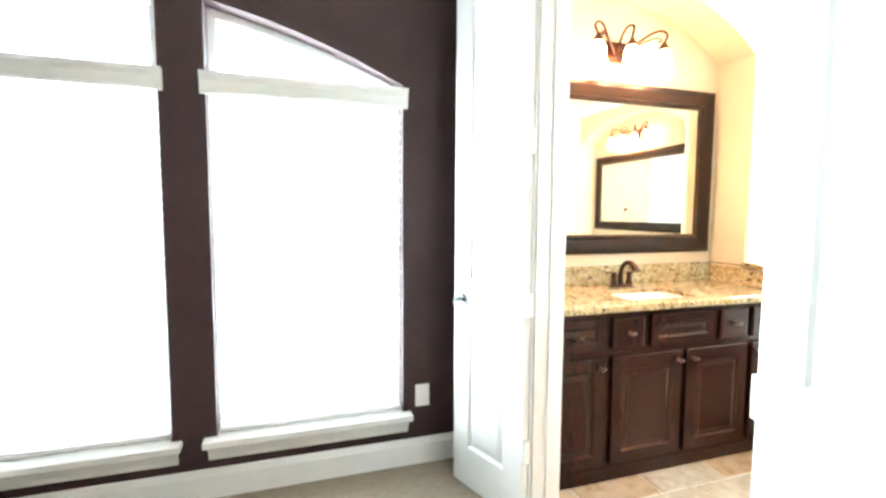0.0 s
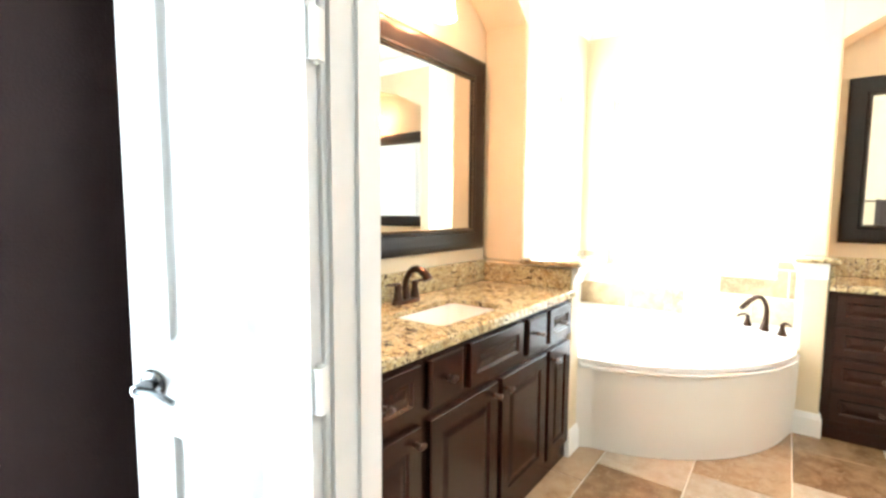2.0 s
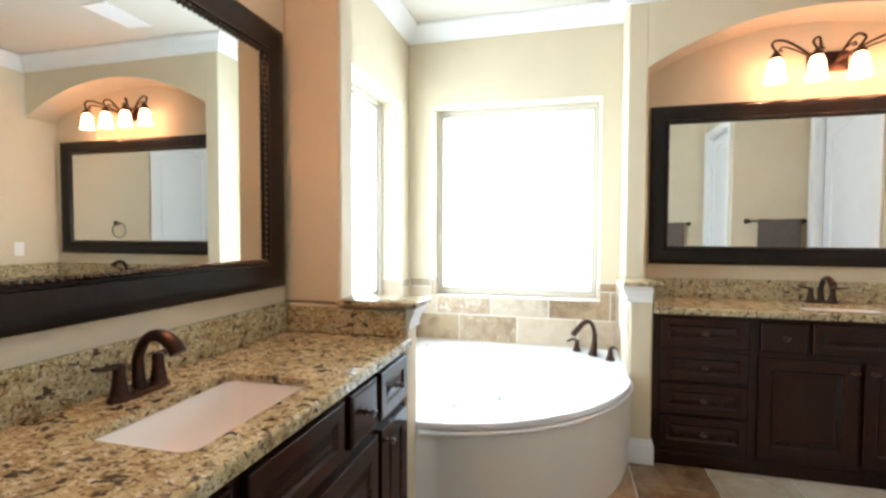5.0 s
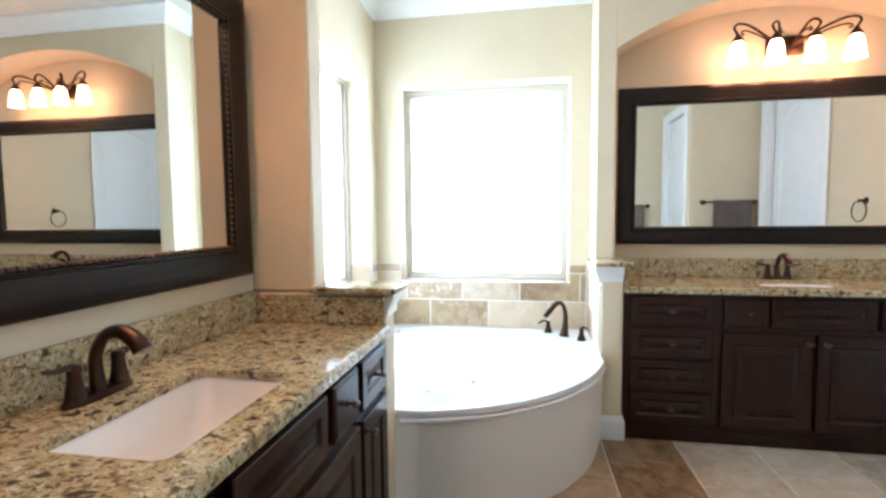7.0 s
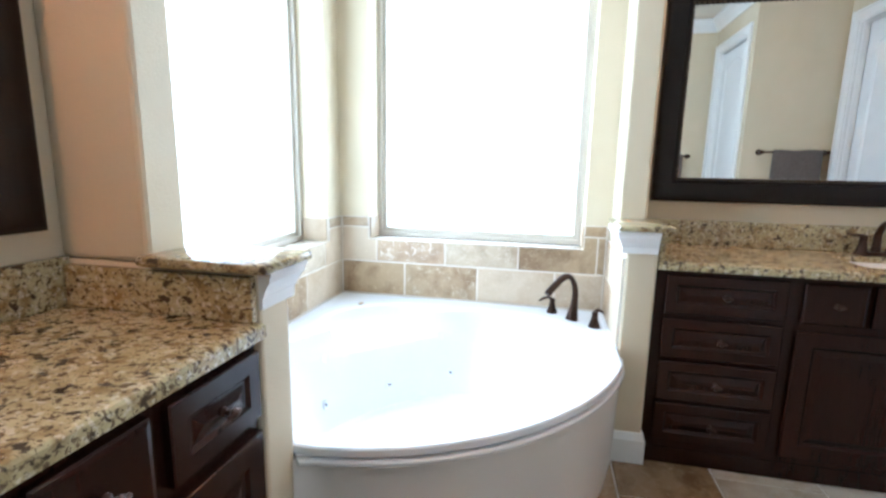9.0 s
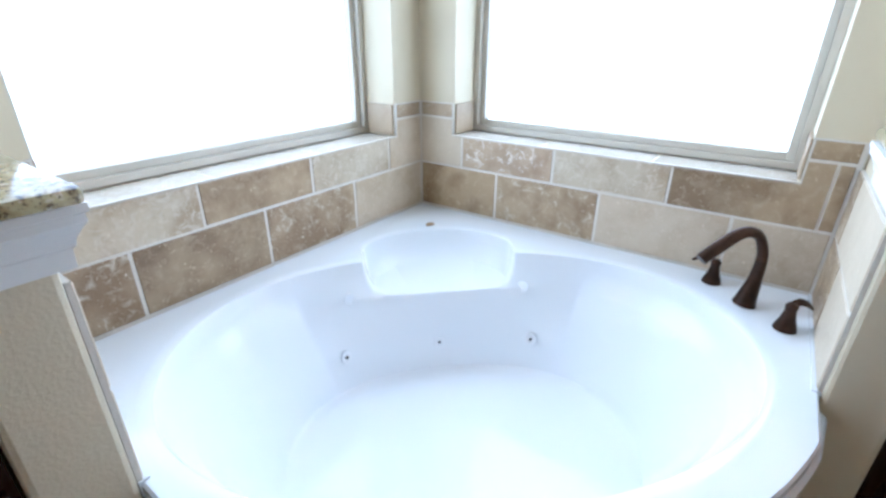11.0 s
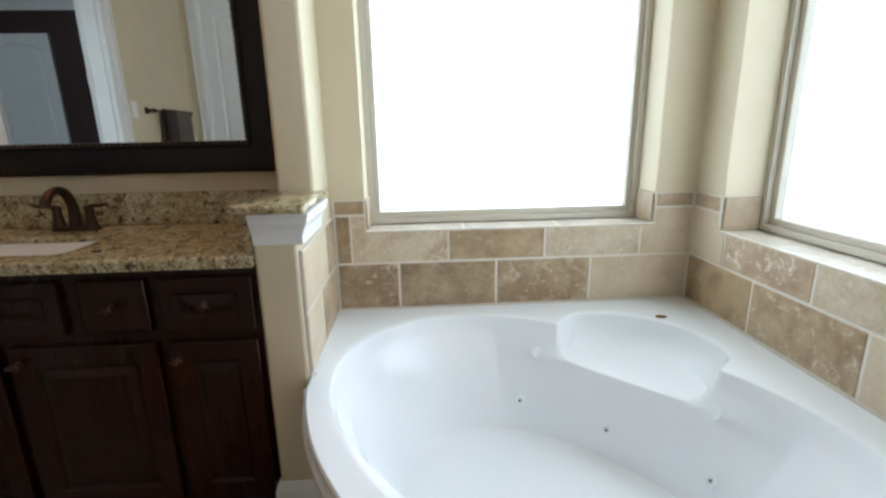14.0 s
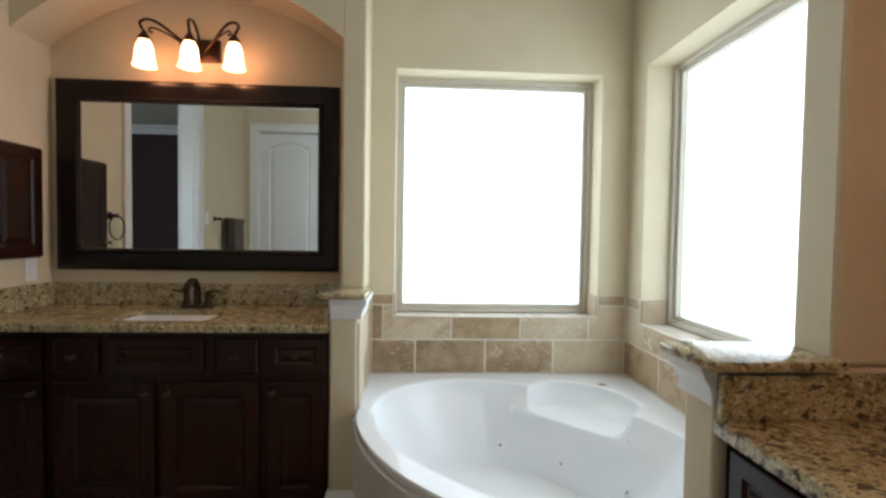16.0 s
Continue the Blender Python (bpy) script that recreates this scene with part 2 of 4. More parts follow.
def box(bm, x0, x1, y0, y1, z0, z1, bevel=0.0):
    v = [bm.verts.new((x, y, z)) for z in (z0, z1) for x, y in ((x0, y0), (x1, y0), (x1, y1), (x0, y1))]
    fs = [bm.faces.new([v[i] for i in f]) for f in ((3, 2, 1, 0), (4, 5, 6, 7), (0, 1, 5, 4), (1, 2, 6, 5), (2, 3, 7, 6), (3, 0, 4, 7))]
    if bevel:
        es = list({e for f in fs for e in f.edges})
        bmesh.ops.bevel(bm, geom=es, offset=bevel, segments=2, profile=0.5, affect="EDGES")
    return bm


def boxes(*rows, bevel=0.0):
    bm = bmesh.new()
    for r in rows:
        box(bm, *r, bevel=bevel)
    return bm


def prism(bm, points, a, b, axis):
    """A closed outline, extruded from a to b along an axis. Outline pairs are (y,z), (x,z) or (x,y) for the axes x, y, z."""
    def at(p, s):
        return {"x": (s, p[0], p[1]), "y": (p[0], s, p[1]), "z": (p[0], p[1], s)}[axis]
    lo, hi = [bm.verts.new(at(p, a)) for p in points], [bm.verts.new(at(p, b)) for p in points]
    k = len(points)
    bm.faces.new(lo)
    bm.faces.new(hi[::-1])
    for i in range(k):
        bm.faces.new((lo[i], hi[i], hi[(i + 1) % k], lo[(i + 1) % k]))
    bmesh.ops.recalc_face_normals(bm, faces=bm.faces[:])
    return bm


def rings(bm, rows, cap0=False, cap1=False, closed=True):
    """Skins rows of equally many points."""
    vs = [[bm.verts.new(p) for p in row] for row in rows]
    k = len(vs[0])
    for a, b in zip(vs, vs[1:]):
        for i in range(k if closed else k - 1):
            j = (i + 1) % k
            bm.faces.new((a[i], a[j], b[j], b[i]))
    if cap0:
        bm.faces.new(vs[0][::-1])
    if cap1:
        bm.faces.new(vs[-1])
    return bm


def lathe(bm, profile, centre=(0, 0, 0), sides=20, axis="z"):
    rows = []
    for r, h in profile:
        row = []
        for i in range(sides):
            a = 2 * math.pi * i / sides
            c, s = r * math.cos(a), r * math.sin(a)
            p = {"z": (c, s, h), "y": (c, -h, s), "x": (h, c, s)}[axis]
            row.append(Vector(p) + Vector(centre))
        rows.append(row)
    rings(bm, rows, True, True)
    bmesh.ops.recalc_face_normals(bm, faces=bm.faces[:])
    return bm


def tube(bm, points, radii, sides=10, flat=1.0):
    """A bent rod through the points, smoothed, with its radius at each."""
    pts = [Vector(p) for p in points]
    if not isinstance(radii, (list, tuple)):
        radii = [radii] * len(pts)
    fine, rad = [], []
    for i in range(len(pts) - 1):
        p0, p1, p2, p3 = pts[max(i - 1, 0)], pts[i], pts[i + 1], pts[min(i + 2, len(pts) - 1)]
        for s in range(5):
            t = s / 5
            fine.append(0.5 * (2 * p1 + (p2 - p0) * t + (2 * p0 - 5 * p1 + 4 * p2 - p3) * t * t + (3 * p1 - p0 - 3 * p2 + p3) * t ** 3))
            rad.append(radii[i] + (radii[i + 1] - radii[i]) * t)
    fine.append(pts[-1])
    rad.append(radii[-1])
    rows, side = [], None
    for i, p in enumerate(fine):
        d = (fine[min(i + 1, len(fine) - 1)] - fine[max(i - 1, 0)]).normalized()
        if side is None:
            side = d.orthogonal().normalized()
        side = (side - d * side.dot(d)).normalized()
        up = d.cross(side)
        rows.append([p + rad[i] * (math.cos(2 * math.pi * k / sides) * side + flat * math.sin(2 * math.pi * k / sides) * up) for k in range(sides)])
    rings(bm, rows, True, True)
    bmesh.ops.recalc_face_normals(bm, faces=bm.faces[:])
    return bm


def part(name, bm, mat, parent=None, label="", smooth=False):
    me = bpy.data.meshes.new(name)
    bm.normal_update()
    bm.to_mesh(me)
    bm.free()
    me.materials.append(mat)
    if smooth:
        me.shade_smooth()
        me.set_sharp_from_angle(angle=radians(40))
    ob = new(name, me)
    if parent:
        ob.parent = parent
    if label:
        ob["label"] = label
    return ob


def thing(name, label, category, group="", m=None):
    ob = tagged(new(name), label, category, group)
    if m is not None:
        ob.matrix_world = m
    return ob


def setting(name, bm, mat, label="", category=""):
    return tagged(part(name, bm, mat), label, category, kind="structure")

# ---- setting: floors, walls, ceiling ----
setting("ground", boxes((-60, 60, -60, 60, -0.35, -0.30)), GRASS, "grass lawn outside the house", "ground")
floor_bath = setting("floor_bath", boxes((XB, XE + 0.3, YS - 0.1, YN + 0.2, -0.12, -0.006)), GROUT, "travertine tile floor with pale grout joints", "floor")
setting("floor_bedroom", boxes((-2.7, XB, -1.6, YB + 0.1, -0.12, 0.004)), CARPET, "beige cut-pile carpet", "floor")
setting("ceiling_bath", boxes((XB + 0.06, XE + 0.3, YS - 0.1, YN + 0.3, CEIL, CEIL + 0.1)), CEILING_PAINT, "pale painted textured ceiling", "ceiling")
setting("ceiling_bedroom", boxes((-2.7, XB + 0.06, -1.6, YB + 0.3, CEIL, CEIL + 0.1)), CEILING_PAINT, "pale painted textured ceiling", "ceiling")

WN = (3.42, 4.58, 0.825, 2.195)     # tub window openings: along, sill, head
WE = (1.53, 2.705, 0.825, 2.195)
wall_north = setting("wall_north", boxes(
    (XB, WN[0], YN, YN + 0.26, 0, CEIL), (WN[1], XE + 0.26, YN, YN + 0.26, 0, CEIL),
    (WN[0], WN[1], YN, YN + 0.26, 0, WN[2] - 0.004), (WN[0], WN[1], YN, YN + 0.26, WN[3], CEIL)), BEIGE, "beige painted outer wall with a deep window opening", "wall")
wall_east = setting("wall_east", boxes(
    (XE, XE + 0.26, YS - 0.1, WE[0], 0, CEIL), (XE, XE + 0.26, WE[1], YN, 0, CEIL),
    (XE, XE + 0.26, WE[0], WE[1], 0, WE[2] - 0.004), (XE, XE + 0.26, WE[0], WE[1], WE[3], CEIL)), BEIGE, "beige painted outer wall with a deep window opening", "wall")
BX, BY = 2.60, 0.095                # closet block in the south-west corner
D1 = (1.74, 2.45)                   # its door
setting("wall_closet", boxes((XW, D1[0], BY - 0.1, BY, 0, CEIL), (D1[1], BX, BY - 0.1, BY, 0, CEIL), (D1[0], D1[1], BY - 0.1, BY, 2.42, CEIL),
                             (BX - 0.1, BX, YS, BY - 0.1, 0, CEIL)), BEIGE, "beige painted closet walls", "wall")
D2 = (2.72, 3.66)
setting("wall_south", boxes((XW, D2[0], YS - 0.1, YS, 0, CEIL), (D2[1], XE, YS - 0.1, YS, 0, CEIL), (D2[0], D2[1], YS - 0.1, YS, 2.42, CEIL)), BEIGE, "beige painted wall", "wall")

DY0, DY1, DH = 1.20, 2.185, 2.45     # doorway from the bedroom
setting("wall_west", boxes((XB + 0.06, XW, YS - 0.1, DY0, 0, CEIL), (XB + 0.06, XW, DY1, YN, 0, CEIL), (XB + 0.06, XW, DY0, DY1, DH, CEIL)), BEIGE, "beige painted wall with a doorway", "wall")
setting("wall_bedroom_east", boxes((XB, XB + 0.06, -1.6, DY0, 0, CEIL), (XB, XB + 0.06, DY1, YB, 0, CEIL), (XB, XB + 0.06, DY0, DY1, DH, CEIL)), MAROON, "maroon painted wall with a doorway", "wall")

# bedroom window wall, with openings under one shallow arch
BW1, BW2, BSILL = (0.211, 1.081), (-0.88, 0.030), 0.285


def arch_z(x):
    return -1.202 + math.sqrt(3.48 ** 2 - (x + 0.443) ** 2)


bm = boxes((-2.7, BW2[0], YB, YB + 0.16, 0, CEIL), (BW2[1], BW1[0], YB, YB + 0.16, 0, CEIL), (BW1[1], XB, YB, YB + 0.16, 0, CEIL),
           (BW2[0], BW2[1], YB, YB + 0.16, 0, BSILL), (BW1[0], BW1[1], YB, YB + 0.16, 0, BSILL))
for a, b in (BW1, BW2):
    prism(bm, [(a + (b - a) * i / 16, arch_z(a + (b - a) * i / 16)) for i in range(17)] + [(b, CEIL), (a, CEIL)], YB, YB + 0.16, "y")
setting("wall_bedroom_north", bm, MAROON, "maroon painted wall with arched window openings", "wall")
setting("wall_bedroom_south", boxes((-2.7, XB, -1.6, -1.48, 0, CEIL)), MAROON, "maroon painted wall", "wall")
setting("wall_bedroom_west", boxes((-2.8, -2.7, -1.6, YB + 0.16, 0, CEIL)), MAROON, "maroon painted wall", "wall")

# niches over the vanities: an arched header, a pilaster, a half-height wall
ND = 0.25
PN = (3.165, 3.285)                 # north half wall, along x
PE = (1.285, 1.405)                 # east half wall, along y


def arch_header(a, b, spring, rise, d0, d1, axis):
    half, mid = (b - a) / 2, (a + b) / 2
    r = (half * half + rise * rise) / (2 * rise)
    low = [(a + (b - a) * i / 32, spring + rise - r + math.sqrt(r * r - (a + (b - a) * i / 32 - mid) ** 2)) for i in range(33)]
    return prism(bmesh.new(), low + [(b, CEIL), (a, CEIL)], d0, d1, axis)


setting("arch_north", arch_header(XW, PN[0] + 0.014, 2.235, 0.30, YN - ND, YN - 0.003, "y"), BEIGE, "beige arched niche header", "arch")
setting("arch_east", arch_header(YS, PE[0] + 0.014, 2.268, 0.272, XE - ND, XE - 0.003, "x"), BEIGE, "beige arched niche header", "arch")
setting("pilaster_north", box(bmesh.new(), *PN, YN - ND - 0.0025, YN + 0.002, 0.996, CEIL, bevel=0.012), BEIGE, "beige painted pilaster with rounded corners", "pilaster")
setting("pilaster_east", box(bmesh.new(), XE - ND - 0.0025, XE + 0.002, *PE, 0.996, CEIL, bevel=0.012), BEIGE, "beige painted pilaster with rounded corners", "pilaster")
half_n = setting("half_wall_north", box(bmesh.new(), *PN, 2.345, YN, 0, 0.994, bevel=0.01), BEIGE, "beige half-height wall beside the tub", "wall")
half_e = setting("half_wall_east", box(bmesh.new(), 4.222, XE, *PE, 0, 0.994, bevel=0.01), BEIGE, "beige half-height wall beside the tub", "wall")


def cap_stone(name, x0, x1, y0, y1):
    ob = part(name, box(bmesh.new(), x0, x1, y0, y1, 0.996, 1.02, bevel=0.0085), GRANITE, smooth=True)
    return tagged(ob, "speckled granite cap slab on a half wall", "cap slab", kind="structure")


cap_stone("cap_north", PN[0] - 0.045, PN[1] + 0.04, 2.345 - 0.05, YN - ND - 0.0045)
cap_stone("cap_east", 4.222 - 0.05, XE - ND - 0.0045, PE[0] - 0.045, PE[1] + 0.04)


def cap_moulding(x0, x1, y0, y1, sides):
    """A small crown moulding round the top of a half wall's end."""
    prof = [(0.000, 0.905), (0.006, 0.905), (0.007, 0.932), (0.011, 0.936), (0.013, 0.946), (0.022, 0.962), (0.027, 0.968), (0.027, 0.980), (0.031, 0.982), (0.031, 0.994), (0.0, 0.994)]
    w, e, so, no = sides
    rows = [[(x0 - o * w, y0 - o * so, z), (x1 + o * e, y0 - o * so, z), (x1 + o * e, y1 + o * no, z), (x0 - o * w, y1 + o * no, z)] for o, z in prof]
    return rings(bmesh.new(), rows)


setting("cap_trim_north", cap_moulding(PN[0] + 0.003, PN[1] + 0.013, 2.345, YN - ND - 0.02, (0, 1, 1, 0)), TRIM, "white moulding under the cap", "trim")
setting("cap_trim_east", cap_moulding(4.222, XE - ND - 0.02, PE[0] + 0.003, PE[1] + 0.013, (1, 0, 0, 1)), TRIM, "white moulding under the cap", "trim")

CROWN = [(0.0, -0.115), (0.012, -0.115), (0.018, -0.10), (0.03, -0.085), (0.055, -0.05), (0.078, -0.028), (0.088, -0.02), (0.088, -0.002), (0.0, -0.002)]
BASE = [(0.0, 0.001), (0.014, 0.001), (0.014, 0.105), (0.010, 0.118), (0.006, 0.135), (0.0, 0.138)]


def run(name, profile, z, path, closed=False, label="white painted moulding", lift=0.0):
    """A moulding along a path of plan points, its profile standing off to the left of the way walked, mitred."""
    pts = [Vector(p) for p in path]
    rows = []
    for i, p in enumerate(pts):
        d0 = (p - pts[i - 1]).normalized() if i or closed else None
        d1 = (pts[(i + 1) % len(pts)] - p).normalized() if i < len(pts) - 1 or closed else None
        d0, d1 = d0 or d1, d1 or d0
        n0, n1 = Vector((-d0.y, d0.x)), Vector((-d1.y, d1.x))
        n = (n0 + n1) / (1 + n0.dot(n1))
        rows.append([(p.x + n.x * (o + 0.001), p.y + n.y * (o + 0.001), z + h) for o, h in profile])
    if closed:
        rows.append(rows[0])
    bm = rings(bmesh.new(), rows, not closed, not closed)
    bmesh.ops.recalc_face_normals(bm, faces=bm.faces[:])
    return setting(name, bm, TRIM, label, "moulding")


FN, FE = YN - ND, XE - ND
run("crown_bath", CROWN, CEIL, [(XW, BY), (BX, BY), (BX, YS), (FE, YS), (FE, PE[1]), (XE, PE[1]), (XE, YN), (PN[1], YN), (PN[1], FN), (XW, FN)], True, "white crown moulding")
run("crown_bedroom", CROWN, CEIL, [(-2.7, -1.48), (XB, -1.48), (XB, YB), (-2.7, YB)], True, "white crown moulding")
run("baseboard_bedroom_north", BASE, 0.004, [(XB - 0.001, YB), (-2.69, YB)], label="white baseboard")
run("baseboard_bedroom_south", BASE, 0.004, [(-2.69, -1.48), (-1.45, -1.48)], label="white baseboard")
run("baseboard_half_wall_north", BASE, 0, [(PN[1], 2.36), (PN[1], 2.345), (PN[0], 2.345), (PN[0], 2.365)], label="white baseboard round the half wall")
run("baseboard_half_wall_east", BASE, 0, [(4.25, PE[0]), (4.222, PE[0]), (4.222, PE[1]), (4.235, PE[1])], label="white baseboard round the half wall")
run("baseboard_west", BASE, 0, [(XW, DY0 - 0.09), (XW, BY), (D1[0] - 0.09, BY)], label="white baseboard")
run("baseboard_closet", BASE, 0, [(D1[1] + 0.09, BY), (BX, BY), (BX, YS)], label="white baseboard")

# ---- windows ----


def tub_window(name, m, w, z0, z1):
    """Local x along the wall, y outwards from the inner face."""
    win = tagged(new(name), "almond vinyl picture window with obscure glass", "window", kind="structure")
    win.matrix_world = m
    h0, h1, fy = z0, z1, 0.165
    bm = boxes((0.0, 0.022, fy - 0.02, fy + 0.05, h0, h1), (w - 0.022, w, fy - 0.02, fy + 0.05, h0, h1),
               (0.022, w - 0.022, fy - 0.02, fy + 0.05, h1 - 0.022, h1), (0.022, w - 0.022, fy - 0.02, fy + 0.05, h0, h0 + 0.022))
    part("window_frame", bm, VINYL, win)
    bm = boxes((0.022, 0.045, fy, fy + 0.04, h0 + 0.022, h1 - 0.022), (w - 0.045, w - 0.022, fy, fy + 0.04, h0 + 0.022, h1 - 0.022),
               (0.045, w - 0.045, fy, fy + 0.04, h1 - 0.045, h1 - 0.022), (0.045, w - 0.045, fy, fy + 0.04, h0 + 0.022, h0 + 0.045), bevel=0.003)
    part("sash", bm, VINYL, win)
    pane = part("pane", boxes((0.044, w - 0.044, fy + 0.02, fy + 0.026, h0 + 0.044, h1 - 0.044)), OBSCURE, win)
    pane.visible_shadow = False
    return win


tub_window("window_1", pose(WN[0] + 0.001, YN, 0), WN[1] - WN[0] - 0.002, WN[2] + 0.002, WN[3] - 0.002)
tub_window("window_2", pose(XE, WE[1] - 0.001, 0, 0, 0, -90), WE[1] - WE[0] - 0.002, WE[2] + 0.002, WE[3] - 0.002)


def bedroom_window(name, a, b):
    win = tagged(new(name), "white window with an arched top behind a horizontal blind", "window", kind="structure")
    y = YB + 0.10
    bm = boxes((a, a + 0.04, y, y + 0.05, BSILL, arch_z(a) - 0.02), (b - 0.04, b, y, y + 0.05, BSILL, arch_z(b) - 0.005), (a + 0.04, b - 0.04, y, y + 0.05, BSILL, BSILL + 0.05),
               (a + 0.04, b - 0.04, y, y + 0.05, 1.84, 1.89), (a + 0.04, b - 0.04, y + 0.01, y + 0.05, 1.08, 1.12))
    xs = [a + (b - a) * i / 16 for i in range(17)]
    prism(bm, [(x, arch_z(x) - 0.001) for x in xs] + [(x, arch_z(x) - 0.04) for x in xs[::-1]], y - 0.002, y + 0.052, "y")
    part("window_frame", bm, TRIM, win)
    bm = prism(bmesh.new(), [(a + 0.03, BSILL + 0.03), (b - 0.03, BSILL + 0.03)] + [(x, arch_z(x) - 0.03) for x in xs[-2:0:-1]], y + 0.03, y + 0.034, "y")
    part("pane", bm, CLEAR, win).visible_shadow = False
    bm = box(bmesh.new(), a - 0.055, b + 0.04, YB - 0.06, YB + 0.1, BSILL - 0.03, BSILL + 0.004, bevel=0.006)
    part("window_sill", bm, TRIM, win, "white wooden window stool")
    prof = [(YB - 0.001, BSILL - 0.10), (YB - 0.012, BSILL - 0.10), (YB - 0.02, BSILL - 0.075), (YB - 0.04, BSILL - 0.04), (YB - 0.045, BSILL - 0.031), (YB - 0.001, BSILL - 0.031)]
    part("apron", prism(bmesh.new(), prof, a - 0.035, b + 0.022, "x"), TRIM, win, "white moulded apron under the sill")
    return win


bedroom_window("window_3", *BW1)
bedroom_window("window_4", *BW2)


def window_blind(a, b):
    th = thing("window_blind", "white horizontal slat blind, lowered and half open", "blind", "bedroom blinds")
    th.matrix_world = pose(a, YB + 0.045, 0)
    w = b - a
    prof = [(-0.065, 1.815), (-0.07, 1.83), (-0.072, 1.87), (-0.082, 1.885), (-0.088, 1.905), (-0.046, 1.905), (-0.046, 1.815)]
    part("valance", prism(bmesh.new(), prof, -0.02, w + 0.02, "x"), TRIM, th, "white moulded valance")
    slat = None
    for i in range(31):
        z = BSILL + 0.05 + i * 0.048
        if slat is None:
            s, c = math.sin(radians(18)) * 0.024, math.cos(radians(18)) * 0.024
            bm = prism(bmesh.new(), [(-c, s), (0.0, 0.002), (c, -s), (0.0, -0.001)], 0.008, w - 0.008, "x")
            slat = part("slat", bm, BLIND, th)
            slat.location.z = z
        else:
            o = new("slat", slat.data)
            o.parent, o.location = th, (0, 0, z)
    part("bottom_rail", box(bmesh.new(), 0.008, w - 0.008, -0.022, 0.022, BSILL + 0.008, BSILL + 0.028, bevel=0.004), BLIND, th)
    for x in (0.12, w - 0.12):
        part("ladder_cord", boxes((x - 0.001, x + 0.001, -0.026, -0.024, BSILL + 0.02, 1.80)), BLIND, th)
    part("tilt_wand", tube(bmesh.new(), [(w - 0.06, -0.05, 1.79), (w - 0.055, -0.052, 1.3), (w - 0.05, -0.05, 0.95)], 0.004, 6), BLIND, th)
    return th


window_blind(*BW1)
window_blind(*BW2)

# ---- doors ----


def plain_panel(w, h, t):
    """A slab facing -y with a wide soft edge."""
    steps = [(0, 0), (0, t - 0.006), (0.004, t - 0.002), (0.012, t)]
    rows = [[(i, -d, i), (w - i, -d, i), (w - i, -d, h - i), (i, -d, h - i)] for i, d in steps]
    return rings(bmesh.new(), rows, True, True)


def raised_panel(w, h, t, border, y=0.0, x0=0.0, z0=0.0, lip=0.003, drop=0.007, slope=0.022, ogee=0.010):
    """A slab facing -y with a sunk groove and a raised field."""
    steps = [(0, 0), (0, t - lip), (lip, t), (border, t), (border + ogee, t - drop), (border + ogee + 0.005, t - drop), (border + ogee + 0.005 + slope, t - 0.001)]
    rows = [[(x0 + i, y - d, z0 + i), (x0 + w - i, y - d, z0 + i), (x0 + w - i, y - d, z0 + h - i), (x0 + i, y - d, z0 + h - i)] for i, d in steps]
    return rings(bmesh.new(), rows, True, True)


def lever(bm, side):
    lathe(bm, [(0.001, 0), (0.032, 0), (0.034, 0.004), (0.030, 0.010), (0.016, 0.013), (0.012, 0.045), (0.001, 0.046)], sides=18, axis="y")
    tube(bm, [(0, -0.040, 0), (-0.03, -0.046, 0.004), (-0.07, -0.05, 0.002), (-0.112, -0.05, -0.008)], [0.010, 0.010, 0.009, 0.007], 8, 0.8)
    for v in bm.verts:
        v.co.y *= side
    return bm


def door_leaf(name, m, w, h, label, panels, lever_at=None, arch=0.0, metal=None):
    """Leaf hinged at the local origin, along +x. panels: (bottom, top) of each."""
    d = tagged(new(name), label, "door", kind="structure")
    d.matrix_world = m
    st, t = 0.105, 0.0175
    rows = [(0, st, -t, t, 0.012, h), (w - st, w, -t, t, 0.012, h)]
    zs = [0.012] + [z for p in panels for z in p] + [h]
    for z0, z1 in zip(zs[::2], zs[1::2]):
        rows.append((st, w - st, -t, t, z0, z1))
    part("leaf", boxes(*rows), DOOR_WHITE, d)
    for z0, z1 in panels:
        for s in (1, -1):
            bm = bmesh.new()
            pw = w - 2 * st
            steps = [(0, 0.0165, 0), (0.004, 0.0165, 1), (0.012, 0.008, 1), (0.018, 0.006, 1), (0.045, 0.0135, 1)]
            def ring(i, dd, on):
                a, b, c, e = st + i, w - st - i, z0 + i, z1 - i
                top = [(b - (b - a) * k / 10, e - on * arch * (1 - math.sin(math.pi * k / 10)) if z1 > 1.5 else e) for k in range(11)]
                return [(a, -s * dd, c), (b, -s * dd, c)] + [(x, -s * dd, z) for x, z in top]
            rings(bm, [ring(*q) for q in steps], False, True)
            bmesh.ops.recalc_face_normals(bm, faces=bm.faces[:])
            part("panel", bm, DOOR_WHITE, d)
    if lever_at:
        for s in (1, -1):
            o = part("lever_handle", lever(bmesh.new(), s), metal or NICKEL, d, "satin lever handle on a round rose", smooth=True)
            o.location = (w - 0.06, -s * 0.0178, lever_at)
    return d


